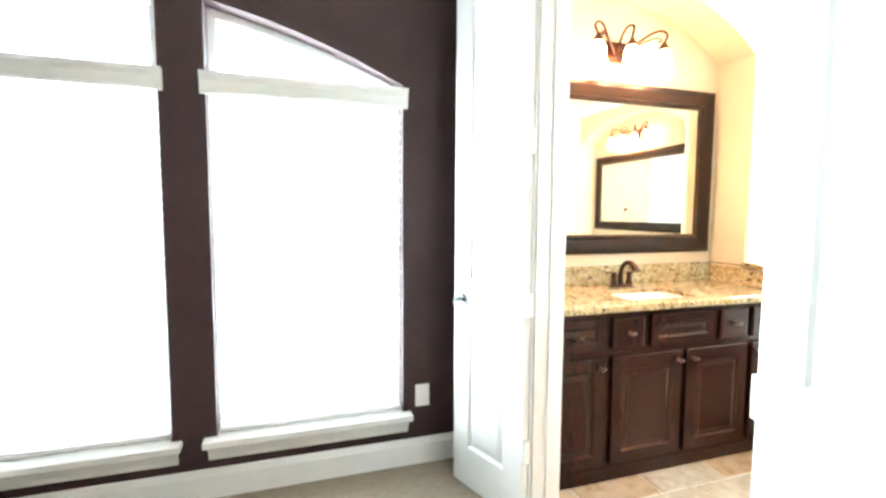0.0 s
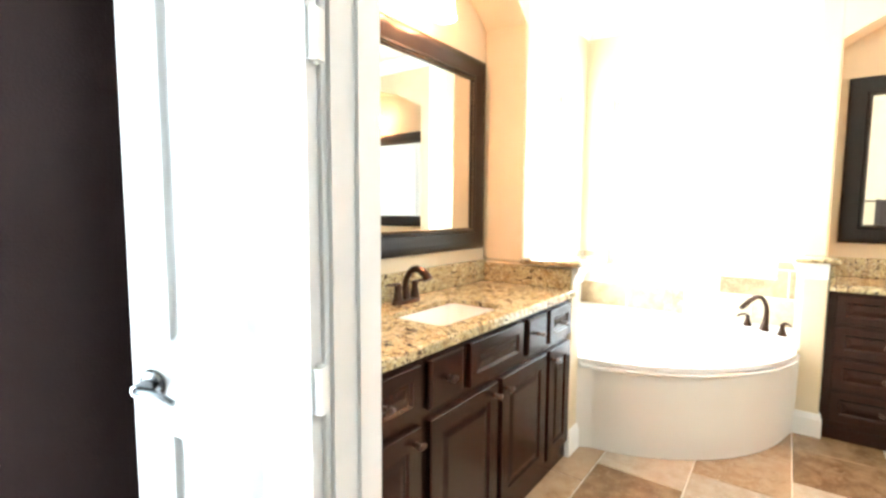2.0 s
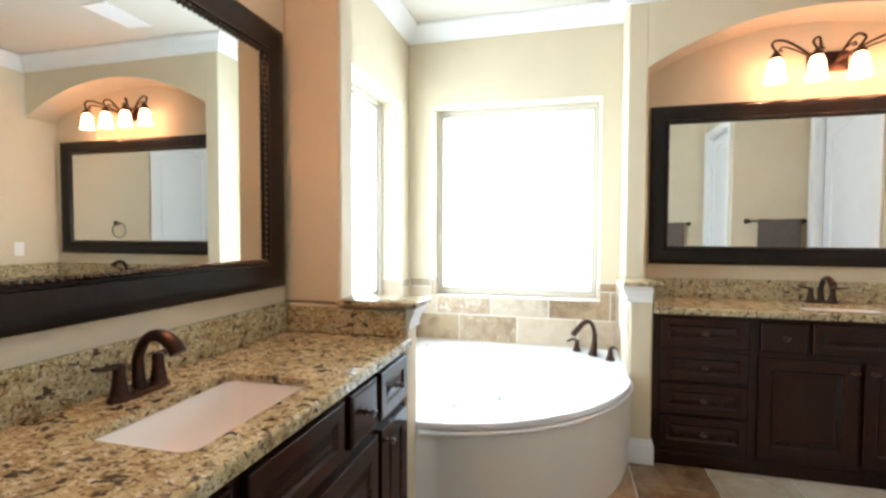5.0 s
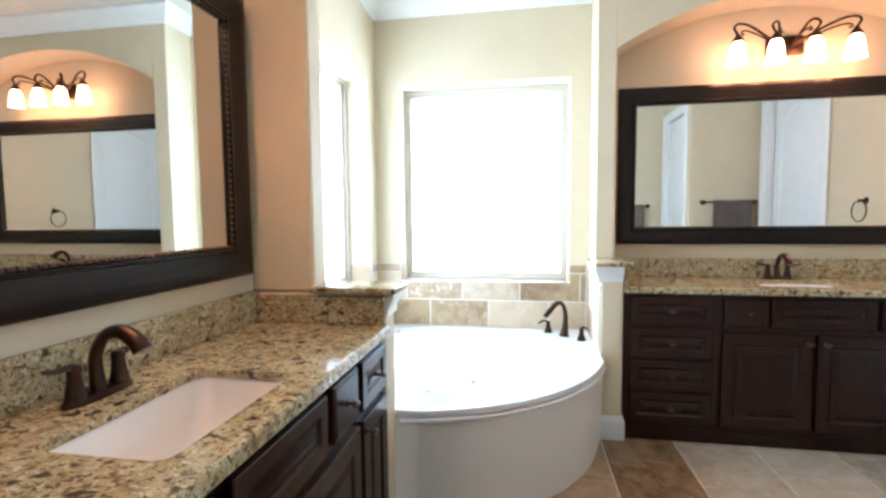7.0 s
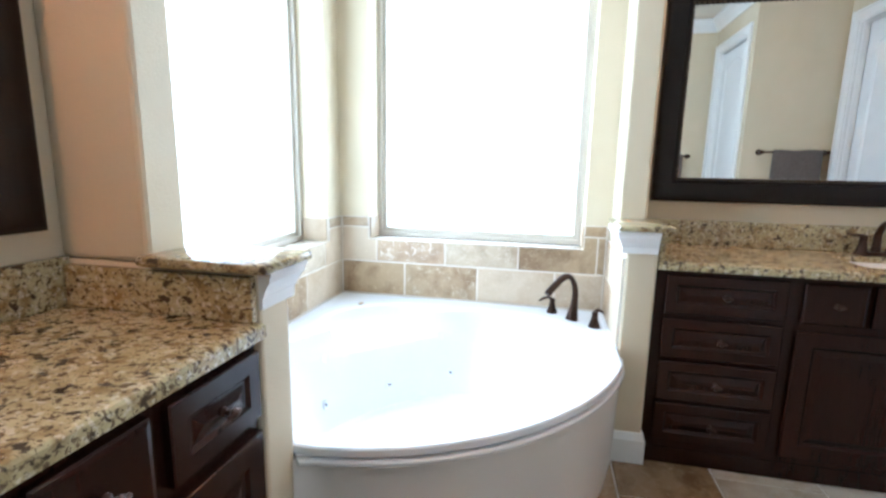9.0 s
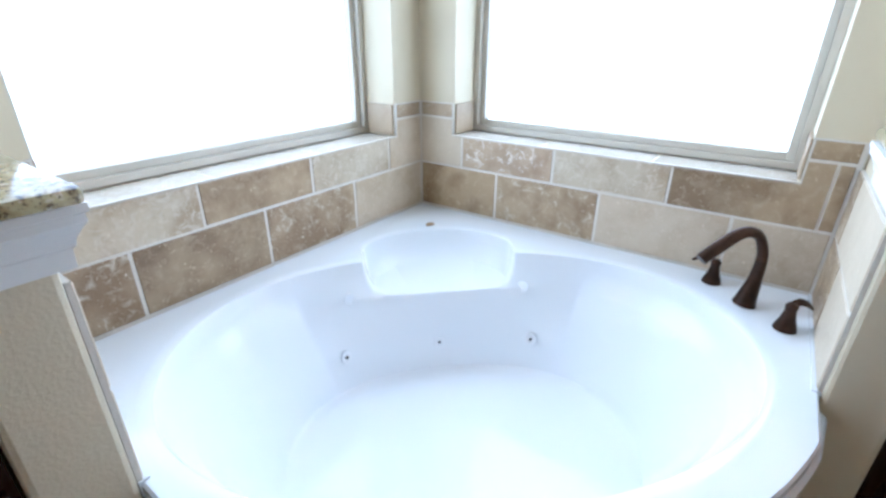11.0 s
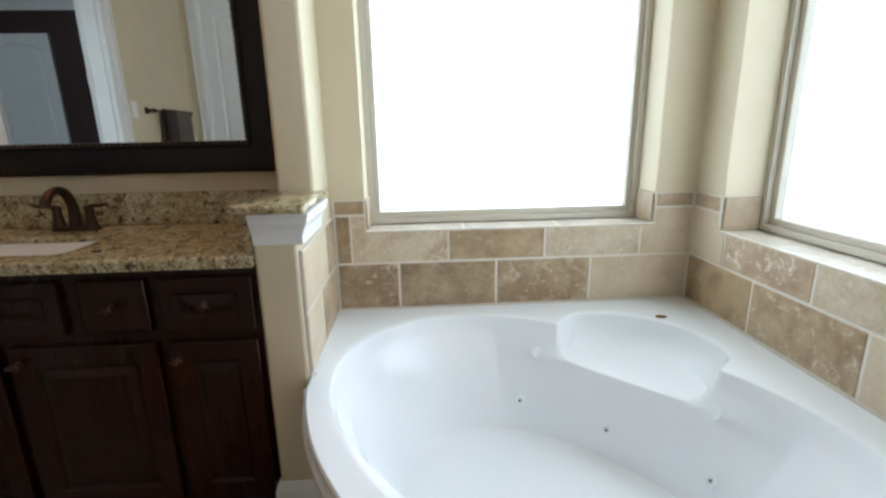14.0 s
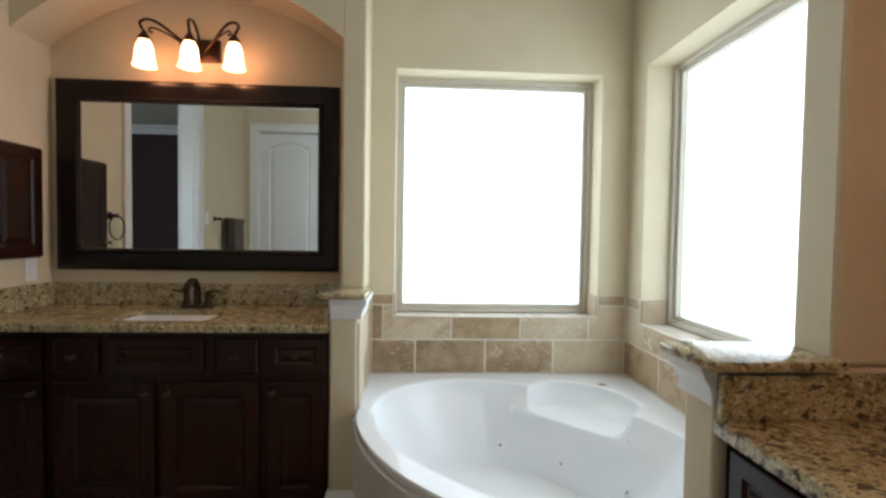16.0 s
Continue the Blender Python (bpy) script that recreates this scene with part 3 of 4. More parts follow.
LEAF = [(0.20, 0.80), (1.0, 2.30)]
for name, y, ang in (("door_1", DY1, 108), ("door_2", DY0 - 0.004, -106)):
    d = door_leaf(name, pose(XB - 0.032, y, 0, 0, 0, ang), 0.455, 2.42, "white two-panel narrow door leaf, standing open into the bedroom", LEAF, 0.905)
    for z in (0.33, 0.94, 1.59, 2.2):
        bm = lathe(bmesh.new(), [(0.001, z - 0.05), (0.007, z - 0.05), (0.007, z + 0.05), (0.001, z + 0.05)], (-0.006, 0, 0), 10)
        box(bm, -0.020, 0.0, -0.014, 0.014, z - 0.045, z + 0.045)
        part("hinge", bm, TRIM, d, "painted butt hinge")


def frame_opening(name, x0, x1, y0, y1, h, axis, thick):
    """Jambs, head and casings of a doorway through a wall from thick[0] to thick[1]."""
    a, b = thick
    def put(bm, s0, s1, d0, d1, z0, z1, bev=0.0):
        if axis == "x":
            box(bm, d0, d1, s0, s1, z0, z1, bev)
        else:
            box(bm, s0, s1, d0, d1, z0, z1, bev)
    s0, s1 = (y0, y1) if axis == "x" else (x0, x1)
    bm = bmesh.new()
    put(bm, s0 - 0.001, s0 + 0.018, a - 0.004, b + 0.004, 0, h - 0.018)
    put(bm, s1 - 0.018, s1 + 0.001, a - 0.004, b + 0.004, 0, h - 0.018)
    put(bm, s0 - 0.001, s1 + 0.001, a - 0.004, b + 0.004, h - 0.018, h + 0.001)
    mid = (a + b) / 2
    put(bm, s0 + 0.018, s0 + 0.028, mid - 0.005, mid + 0.03, 0, h - 0.028)
    put(bm, s1 - 0.028, s1 - 0.018, mid - 0.005, mid + 0.03, 0, h - 0.028)
    setting("door_jamb", bm, TRIM, "white painted door jamb", "door jamb")
    for d0, d1, e0, e1 in ((a - 0.016, a - 0.001, a - 0.022, a - 0.001), (b + 0.001, b + 0.016, b + 0.001, b + 0.022)):
        bm = bmesh.new()
        for q0, q1, r0, r1 in ((s0 - 0.055, s0 + 0.006, s0 - 0.075, s0 - 0.055), (s1 - 0.006, s1 + 0.055, s1 + 0.055, s1 + 0.075)):
            put(bm, q0, q1, d0, d1, 0, h + 0.055, 0.003)
            put(bm, r0, r1, e0, e1, 0, h + 0.075, 0.004)
        put(bm, s0 - 0.055, s1 + 0.055, e0, e1, h + 0.055, h + 0.075, 0.004)
        put(bm, s0 + 0.006, s1 - 0.006, d0, d1, h - 0.006, h + 0.055, 0.003)
        setting("door_casing", bm, TRIM, "white moulded door casing", "door casing")


frame_opening("doorway", 0, 0, DY0, DY1, DH, "x", (XB, XW))
frame_opening("closet_doorway", *D1, 0, 0, 2.42, "y", (BY - 0.1, BY))
frame_opening("south_doorway", *D2, 0, 0, 2.42, "y", (YS - 0.1, YS))
door_leaf("door_3", pose(D1[0] + 0.02, BY - 0.045, 0), D1[1] - D1[0] - 0.04, 2.39, "white two-panel door with an arched top panel, closed", LEAF, 0.93, 0.07)
door_leaf("door_4", pose(D2[0] + 0.02, YS - 0.085, 0), D2[1] - D2[0] - 0.04, 2.39, "white two-panel door with an arched top panel, closed", LEAF, 0.93, 0.07)
door_leaf("door_5", pose(-1.40, -1.455, 0), 0.80, 2.40, "white two-panel door in the bedroom, closed", LEAF, 0.93, 0.07)
# ---- vanities ----


def knob(bm):
    lathe(bm, [(0.001, 0), (0.010, 0), (0.010, 0.003), (0.005, 0.006), (0.005, 0.018), (0.009, 0.021), (0.012, 0.026), (0.009, 0.031), (0.001, 0.032)], sides=12, axis="y")
    tube(bm, [(-0.018, -0.026, 0.0), (0.0, -0.029, 0.0), (0.018, -0.026, 0.0)], [0.004, 0.007, 0.004], 8)
    return bm


KNOB = None


def front(parent, name, x0, x1, z0, z1, y, border, knob_at=None):
    global KNOB
    o = part(name, raised_panel(x1 - x0, z1 - z0, 0.02, border) if x1 - x0 > 0.25 else plain_panel(x1 - x0, z1 - z0, 0.02), WOOD, parent)
    o.location = (x0, y, z0)
    if knob_at:
        if KNOB is None:
            k = part("knob", knob(bmesh.new()), BRONZE, o, "dark bronze knob", smooth=True)
            KNOB = k.data
        else:
            k = new("knob", KNOB)
            k.parent = o
            k["label"] = "dark bronze knob"
        k.location = (knob_at[0] - x0, -0.02, knob_at[1] - z0)
    return o


def vanity(m, w, depth, drawers, blanks, doors, label):
    v = thing("vanity_cabinet", label, "vanity cabinet", "bathroom vanities", m)
    top = CTR - 0.036
    bm = boxes((0, w, -depth + 0.02, -0.022, 0.085, top - 0.16), (0, w, -depth, -depth + 0.02, 0.075, top))
    box(bm, 0, 0.018, -depth + 0.02, -0.022, top - 0.16, top)
    box(bm, w - 0.018, w, -depth + 0.02, -0.022, top - 0.16, top)
    part("body", bm, WOOD, v)
    part("plinth", box(bmesh.new(), 0, w, -depth - 0.004, -0.03, 0.001, 0.074, bevel=0.003), WOOD, v, "dark wood base board")
    for x0, x1, z0, z1 in drawers:
        front(v, "drawer", x0, x1, z0, z1, -depth - 0.001, 0.034 if x1 - x0 < 0.25 else 0.040, ((x0 + x1) / 2, (z0 + z1) / 2))
    for x0, x1, z0, z1 in blanks:
        front(v, "false_drawer", x0, x1, z0, z1, -depth - 0.001, 0.040)
    for x0, x1, z0, z1, kx in doors:
        front(v, "door", x0, x1, z0, z1, -depth - 0.001, 0.058, (x0 + 0.03 if kx < 0 else x1 - 0.03, z1 - 0.045))
    return v


ZD, ZB = (0.660, 0.818), (0.092, 0.626)
vanity(pose(XW + 0.004, YN, 0), PN[0] - XW - 0.008, 0.52, [(0.02, 0.347, *ZD), (0.392, 0.578, *ZD), (1.066, 1.252, *ZD), (1.287, 1.545, *ZD)], [(0.620, 1.018, *ZD)],
       [(0.02, 0.350, *ZB, 1), (0.396, 0.814, *ZB, 1), (0.847, 1.258, *ZB, -1), (1.290, 1.545, *ZB, -1)], "dark-stained wooden vanity with raised-panel doors under a granite top")
STACK = [(0.112, 0.283), (0.297, 0.465), (0.482, 0.648), (0.668, 0.827)]
ZDE, ZBE = (0.665, 0.824), (0.105, 0.634)
vanity(pose(XE, PE[0] - 0.004, 0, 0, 0, -90), PE[0] - YS - 0.008, 0.50, [(0.038, 0.471, *z) for z in STACK] + [(0.525, 0.735, *ZDE), (1.271, 1.481, *ZDE)] + [(1.535, 1.835, *z) for z in STACK],
       [(0.757, 1.249, *ZDE)], [(0.517, 0.962, *ZBE, 1), (0.984, 1.429, *ZBE, -1)], "dark-stained wooden vanity with a drawer stack beside the half wall")


def countertop(m, w, depth, hole, splash, name_label):
    """Slab with a sink cut-out; local y runs from the wall towards -depth."""
    t = thing("countertop", name_label, "countertop", "bathroom worktops", m)
    x0, x1, y0, y1 = hole
    z0, z1 = CTR - 0.034, CTR
    def loop(pts, z):
        return [(x, y, z) for x, y in pts]
    def round_rect(a, b, c, d, r, k=5):
        out = []
        for cx, cy, s in ((b - r, d - r, 0), (a + r, d - r, 90), (a + r, c + r, 180), (b - r, c + r, 270)):
            out += [(cx + r * math.cos(radians(s + 90 * i / k)), cy + r * math.sin(radians(s + 90 * i / k))) for i in range(k + 1)]
        return out
    inner = round_rect(x0, x1, y0, y1, 0.035)
    def project(p):
        cx, cy = (x0 + x1) / 2, (y0 + y1) / 2
        dx, dy = p[0] - cx, p[1] - cy
        return dx, dy
    # outer outline sampled to match the inner one
    k = len(inner) // 4
    outer = []
    for q, (ox, oy) in enumerate(((w, 0.0), (0.0, 0.0), (0.0, -depth), (w, -depth))):
        outer += [(ox, oy)] * k
    def grow(e):
        return [(min(max(x, e), w - e), min(max(y, -depth + e), -e)) for x, y in outer]
    bm = bmesh.new()
    rings(bm, [loop(inner, z1 - 0.022), loop(outer, z0), loop(outer, z1 - 0.008), loop(grow(0.003), z1 - 0.002), loop(grow(0.009), z1), loop(inner, z1), loop(inner, z1 - 0.022)])
    bmesh.ops.remove_doubles(bm, verts=bm.verts[:], dist=1e-5)
    bmesh.ops.dissolve_degenerate(bm, edges=bm.edges[:], dist=1e-5)
    bmesh.ops.recalc_face_normals(bm, faces=bm.faces[:])
    part("slab", bm, GRANITE, t)
    for i, row in enumerate(splash):
        part("backsplash" if i == 0 else "side_splash", box(bmesh.new(), *row, bevel=0.003), GRANITE, t)
    return t


def sink(m, w, d):
    """Undermount basin, its rim under the slab."""
    s = thing("sink", "white rectangular undermount porcelain sink", "sink", "bathroom sinks", m)
    def rr(hw, hd, r, z, cx=0.0, cy=0.0):
        out = []
        for sx, sy, a0 in ((1, 1, 0), (-1, 1, 90), (-1, -1, 180), (1, -1, 270)):
            for i in range(7):
                a = radians(a0 + 15 * i)
                out.append((cx + sx * (hw - r) + r * math.cos(a), cy + sy * (hd - r) + r * math.sin(a), z))
        return out
    hw, hd = w / 2 + 0.004, d / 2 + 0.004
    bm = rings(bmesh.new(), [rr(hw + 0.006, hd + 0.006, 0.04, -0.05), rr(hw + 0.006, hd + 0.006, 0.04, -0.026), rr(hw, hd, 0.04, -0.0235), rr(hw - 0.004, hd - 0.004, 0.04, -0.032), rr(hw - 0.02, hd - 0.015, 0.045, -0.09),
                             rr(hw - 0.055, hd - 0.035, 0.05, -0.14), rr(hw - 0.10, hd - 0.06, 0.05, -0.160), rr(0.025, 0.025, 0.024, -0.166)], False, True)
    bmesh.ops.recalc_face_normals(bm, faces=bm.faces[:])
    bmesh.ops.reverse_faces(bm, faces=bm.faces[:])
    part("basin", bm, PORCELAIN, s, smooth=True)
    part("drain", lathe(bmesh.new(), [(0.001, -0.1655), (0.022, -0.1655), (0.022, -0.163), (0.014, -0.162), (0.001, -0.1635)], sides=16), BRONZE, s, "bronze drain")
    return s


def basin_faucet(m):
    """Centre-set faucet: the spout points to -y."""
    f = thing("basin_faucet", "oil-rubbed bronze two-handle basin faucet on the granite top", "faucet", "basin faucets", m)
    bm = bmesh.new()
    rows = []
    for s, z in ((1.0, 0.0), (1.0, 0.008), (0.93, 0.014), (0.75, 0.017)):
        rows.append([(0.085 * s * math.copysign(abs(math.cos(a)) ** 0.7, math.cos(a)), 0.027 * s * math.copysign(abs(math.sin(a)) ** 0.8, math.sin(a)), z) for a in [2 * math.pi * i / 28 for i in range(28)]])
    part("base_plate", rings(bm, rows, True, True), BRONZE, f, smooth=True)
    bm = tube(bmesh.new(), [(0, 0, 0.014), (0, 0.004, 0.05), (0, 0.002, 0.095), (0, -0.025, 0.138), (0, -0.068, 0.148), (0, -0.105, 0.128), (0, -0.120, 0.108)], [0.022, 0.019, 0.017, 0.0165, 0.017, 0.019, 0.021], 14, 0.8)
    part("spout", bm, BRONZE, f, "high-arc bronze spout", smooth=True)
    for s in (1, -1):
        bm = lathe(bmesh.new(), [(0.001, 0.012), (0.023, 0.012), (0.021, 0.02), (0.016, 0.045), (0.014, 0.07), (0.016, 0.078), (0.012, 0.088), (0.001, 0.09)], (s * 0.055, 0, 0), 16)
        tube(bm, [(s * 0.055, 0, 0.082), (s * 0.075, -0.004, 0.086), (s * 0.105, -0.008, 0.088), (s * 0.128, -0.010, 0.094)], [0.010, 0.008, 0.007, 0.005], 8, 0.7)
        part("handle", bm, BRONZE, f, "bronze lever handle", smooth=True)
    return f


CTM_N, CTM_E = pose(XW + 0.003, YN - 0.002, 0), pose(XE - 0.002, PE[0] - 0.003, 0, 0, 0, -90)
WNV, WEV = PN[0] - XW - 0.006, PE[0] - YS - 0.006
SX_N, SX_E = 2.378 - XW, PE[0] - 0.30
countertop(CTM_N, WNV, 0.55, (SX_N - 0.22, SX_N + 0.22, -0.462, -0.190), [(0.0, WNV, -0.021, -0.001, CTR + 0.001, 1.0), (0.0, 0.02, -0.50, -0.022, CTR + 0.001, 1.0), (WNV - 0.02, WNV, -0.53, -0.022, CTR + 0.001, 0.984)],
           "speckled beige and brown granite worktop with an eased edge")
countertop(CTM_E, WEV, 0.53, (SX_E - 0.22, SX_E + 0.22, -0.42, -0.155), [(0.0, WEV, -0.021, -0.001, CTR + 0.001, 1.0), (WEV - 0.02, WEV, -0.50, -0.022, CTR + 0.001, 1.0), (0.0, 0.02, -0.525, -0.022, CTR + 0.001, 0.984)],
           "speckled beige and brown granite worktop with an eased edge")
sink(CTM_N @ pose(SX_N, -0.326, CTR), 0.44, 0.272)
sink(CTM_E @ pose(SX_E, -0.2875, CTR), 0.44, 0.265)
basin_faucet(CTM_N @ pose(SX_N + 0.014, -0.092, CTR + 0.001))
basin_faucet(CTM_E @ pose(SX_E, -0.085, CTR + 0.001))


def framed_mirror(m, w, h, label):
    """Local: width along x, facing -y, hung with its back at y = 0."""
    g = thing("framed_mirror", label, "mirror", "vanity mirrors", m)
    steps = [(0, 0.002), (0, 0.030), (0.006, 0.036), (0.018, 0.040), (0.040, 0.038), (0.070, 0.030), (0.088, 0.026), (0.092, 0.032), (0.100, 0.033), (0.102, 0.022), (0.112, 0.020), (0.114, 0.010)]
    def rect(i, d):
        return [(i, -d, i), (w - i, -d, i), (w - i, -d, h - i), (i, -d, h - i)]
    bm = rings(bmesh.new(), [rect(i, d) for i, d in steps])
    bmesh.ops.recalc_face_normals(bm, faces=bm.faces[:])
    part("frame", bm, FRAME_WOOD, g, "espresso wooden frame with a rounded outer edge", smooth=True)
    part("glass", boxes((0.108, w - 0.108, -0.014, -0.006, 0.108, h - 0.108)), MIRROR, g, "silvered mirror glass")
    bm = bmesh.new()
    i0, pitch = 0.107, 0.021
    for a, b, c in ((0, 1, 0), (0, 1, 1), (1, 0, 0), (1, 0, 1)):
        length = (w if a == 0 else h) - 2 * i0
        k = int(length / pitch)
        for j in range(k + 1):
            s = i0 + length * j / k
            p = (s, -0.0215, i0 if c == 0 else h - i0) if a == 0 else (i0 if c == 0 else w - i0, -0.0215, s)
            vs = [bm.verts.new((p[0] + dx * 0.0085, p[1] + dy * 0.0085, p[2] + dz * 0.0085)) for dx, dy, dz in ((1, 0, 0), (0, 0, 1), (-1, 0, 0), (0, 0, -1), (0.7, -0.7, 0), (0, -0.7, 0.7), (-0.7, -0.7, 0), (0, -0.7, -0.7), (0, -1, 0))]
            for q in range(4):
                bm.faces.new((vs[q], vs[(q + 1) % 4], vs[4 + (q + 1) % 4], vs[4 + q]))
                bm.faces.new((vs[4 + q], vs[4 + (q + 1) % 4], vs[8]))
    bmesh.ops.recalc_face_normals(bm, faces=bm.faces[:])
    beads = part("bead_trim", bm, COPPER_BRONZE, g, "row of small bronzed beads", smooth=True)
    beads["kind"] = "stuff"
    return g


framed_mirror(pose(1.645, YN - 0.002, 1.07), 1.47, 1.0, "wide mirror in an espresso wooden frame with bead trim")
framed_mirror(pose(XE - 0.002, 1.232, 1.09, 0, 0, -90), 1.73, 1.0, "wide mirror in an espresso wooden frame with bead trim")


def vanity_light(m, count, label):
    """Local: plate at y = 0 facing -y, shades hanging at z about 0."""
    v = thing("vanity_light", label, "wall lamp", "vanity lights", m)
    part("back_plate", box(bmesh.new(), -0.105, 0.105, -0.022, -0.001, 0.010, 0.126, bevel=0.006), BRONZE, v)
    sp = 0.222 if count == 3 else 0.207
    for i in range(count):
        x = (i - (count - 1) / 2) * sp
        y = -0.135
        d, s = abs(x), math.copysign(1, x)
        if d < 0.01:
            pts = [(0, -0.02, 0.08), (0, -0.05, 0.15), (0, -0.10, 0.186), (0, -0.148, 0.168), (0, y - 0.006, 0.13), (0, y, 0.110)]
        else:
            pts = [(s * 0.03, -0.022, 0.062), (s * (0.02 + 0.38 * d), -0.065, 0.122), (s * d * 0.76, -0.108, 0.166), (s * d * 0.97, -0.128, 0.175), (s * (d + 0.022), y, 0.154), (s * (d + 0.012), y, 0.126), (x, y, 0.110)]
        part("arm", tube(bmesh.new(), pts, [0.0072] * len(pts), 8), BRONZE, v, "curved bronze arm", smooth=True)
        if d > 0.01:
            curl = [(s * 0.025, -0.02, 0.05), (s * d * 0.48, -0.072, 0.108), (s * d * 0.78, -0.112, 0.134), (s * (d - 0.026), -0.13, 0.130), (s * (d - 0.020), -0.132, 0.114), (s * (d - 0.036), -0.13, 0.110)]
            part("scroll", tube(bmesh.new(), curl, [0.0055, 0.005, 0.0048, 0.0048, 0.0045, 0.0065], 6), BRONZE, v, "thin scrolled bronze arm", smooth=True)
        part("socket_cup", lathe(bmesh.new(), [(0.001, 0.115), (0.010, 0.112), (0.016, 0.10), (0.030, 0.078), (0.032, 0.066), (0.001, 0.064)], (x, y, 0), 16), BRONZE, v, smooth=True)
        prof = [(0.024, 0.066), (0.030, 0.056), (0.038, 0.036), (0.042, 0.010), (0.044, -0.020), (0.048, -0.045), (0.055, -0.062), (0.052, -0.062), (0.045, -0.043), (0.040, -0.015), (0.037, 0.02), (0.022, 0.060)]
        rows = [[(x + r * math.cos(2 * math.pi * k / 24), y + r * math.sin(2 * math.pi * k / 24), z) for k in range(24)] for r, z in prof]
        bm = rings(bmesh.new(), rows)
        bmesh.ops.recalc_face_normals(bm, faces=bm.faces[:])
        part("shade", bm, SHADE, v, "lit frosted glass bell shade", smooth=True)
        bm = lathe(bmesh.new(), [(0.001, 0.05), (0.012, 0.05), (0.014, 0.02), (0.022, -0.01), (0.022, -0.02), (0.014, -0.035), (0.001, -0.039)], (x, y, 0), 12)
        part("bulb", bm, BULB, v, smooth=True)
    return v


vanity_light(pose(2.377, YN, 2.176), 3, "bronze three-arm vanity light with lit frosted bell shades")
vanity_light(pose(XE, 0.272, 2.234, 0, 0, -90), 4, "bronze four-arm vanity light with lit frosted bell shades")

# ---- corner tub ----
TA, TB = (PN[1] + 0.004, 2.28), (4.07, PE[1] + 0.004)   # ends of the curved front


def tub_outline():
    """Outer edge of the deck as a function of the angle round the bowl's centre."""
    a, b = Vector(TA), Vector(TB)
    mid, chord, sag = (a + b) / 2, (b - a), 0.18
    c2 = chord.length
    r = (c2 * c2 / 4 + sag * sag) / (2 * sag)
    n = Vector((-0.72, -0.69)).normalized()
    n = (n - chord.normalized() * n.dot(chord.normalized())).normalized()
    return mid + n * (sag - r), r


ARC_C, ARC_R = tub_outline()
TC = Vector((3.985, 2.14))
TX0, TX1, TY0, TY1 = PN[1] + 0.004, XE - 0.012, PE[1] + 0.004, YN - 0.012


def tub_reach(ang, off=0.0):
    d = Vector((math.cos(ang), math.sin(ang)))
    best = 9.0
    for lim, c in ((TX0, 0), (TX1, 0), (TY0, 1), (TY1, 1)):
        if abs(d[c]) > 1e-6:
            s = (lim - TC[c]) / d[c]
            if s > 0:
                best = min(best, s)
    q = TC - ARC_C
    bq = q.dot(d)
    disc = bq * bq - (q.dot(q) - (ARC_R - off) ** 2)
    s = -bq + math.sqrt(disc)
    lo, hi = math.atan2(TA[1] - TC.y, TA[0] - TC.x) % (2 * math.pi), math.atan2(TB[1] - TC.y, TB[0] - TC.x) % (2 * math.pi)
    if lo - 1e-6 <= ang % (2 * math.pi) <= hi + 1e-6:
        best = s
    return best


SEAT_Z = DECK - 0.105


def bowl(ang):
    """Radius of the bowl's rim, floor and wall at seat height, and the angle off the corner."""
    u, v = math.cos(ang - radians(44)), math.sin(ang - radians(44))
    ri = min((abs(u / 0.49) ** 2.2 + abs(v / 0.715) ** 2.2) ** (-1 / 2.2), tub_reach(ang) - 0.055)
    rf = (abs(u / 0.345) ** 2.3 + abs(v / 0.49) ** 2.3) ** (-1 / 2.3)
    delta = abs((ang - radians(44) + math.pi) % (2 * math.pi) - math.pi)
    s = min(1.0, max(0.0, (delta - radians(12)) / radians(60)))
    k = 1 - s * s * (3 - 2 * s)
    return ri, rf, (ri - 0.055) * (1 - k) + 0.40 / max(math.cos(delta), 0.6) * k, delta


def bathtub():
    t = thing("corner_bathtub", "white acrylic corner whirlpool tub with a curved apron and a seat", "bathtub")
    N_ = 480
    rows = [[] for _ in range(23)]
    for i in range(N_):
        a = 2 * math.pi * i / N_
        d = Vector((math.cos(a), math.sin(a)))
        ro = tub_reach(a)
        # bowl: long across the corner, with a seat recess towards the corner
        ri, rf, top, delta = bowl(a)
        k = 1 / (1 + math.exp(min(50, (delta - radians(28)) / radians(1.1))))
        rs = 0.53 + 0.19 * math.sqrt(max(0.0, 1 - (delta / radians(30)) ** 2))
        rim = ri + (max(rs, ri) - ri) * k
        prof = [(ro, DECK - 0.024), (ro, DECK - 0.005), (ro - 0.005, DECK), (ro - 0.012, DECK), (rim + 0.035, DECK), (rim + 0.016, DECK - 0.001), (rim + 0.005, DECK - 0.005), (rim, DECK - 0.016), (rim - 0.008, DECK - 0.045)]
        seat = [(rim - 0.042, SEAT_Z + 0.020), (rim - 0.075, SEAT_Z + 0.002), (top + 0.016, SEAT_Z), (top + 0.005, SEAT_Z - 0.003), (top, SEAT_Z - 0.014)]
        r0, z0 = prof[-1]
        for s, (r1, z1) in zip((0.25, 0.45, 0.65, 0.85, 1.0), seat):
            r, z = r0 + (top - r0) * s ** 1.15, z0 + (SEAT_Z - 0.014 - z0) * s
            prof.append((r + (r1 - r) * k, z + (z1 - z) * k))
        z0 = SEAT_Z - 0.014
        prof += [(top + (rf + 0.014 - top) * s, z0 + (0.109 - z0) * s ** 0.95) for s in (0.2, 0.4, 0.6, 0.8, 0.93, 1.0)]
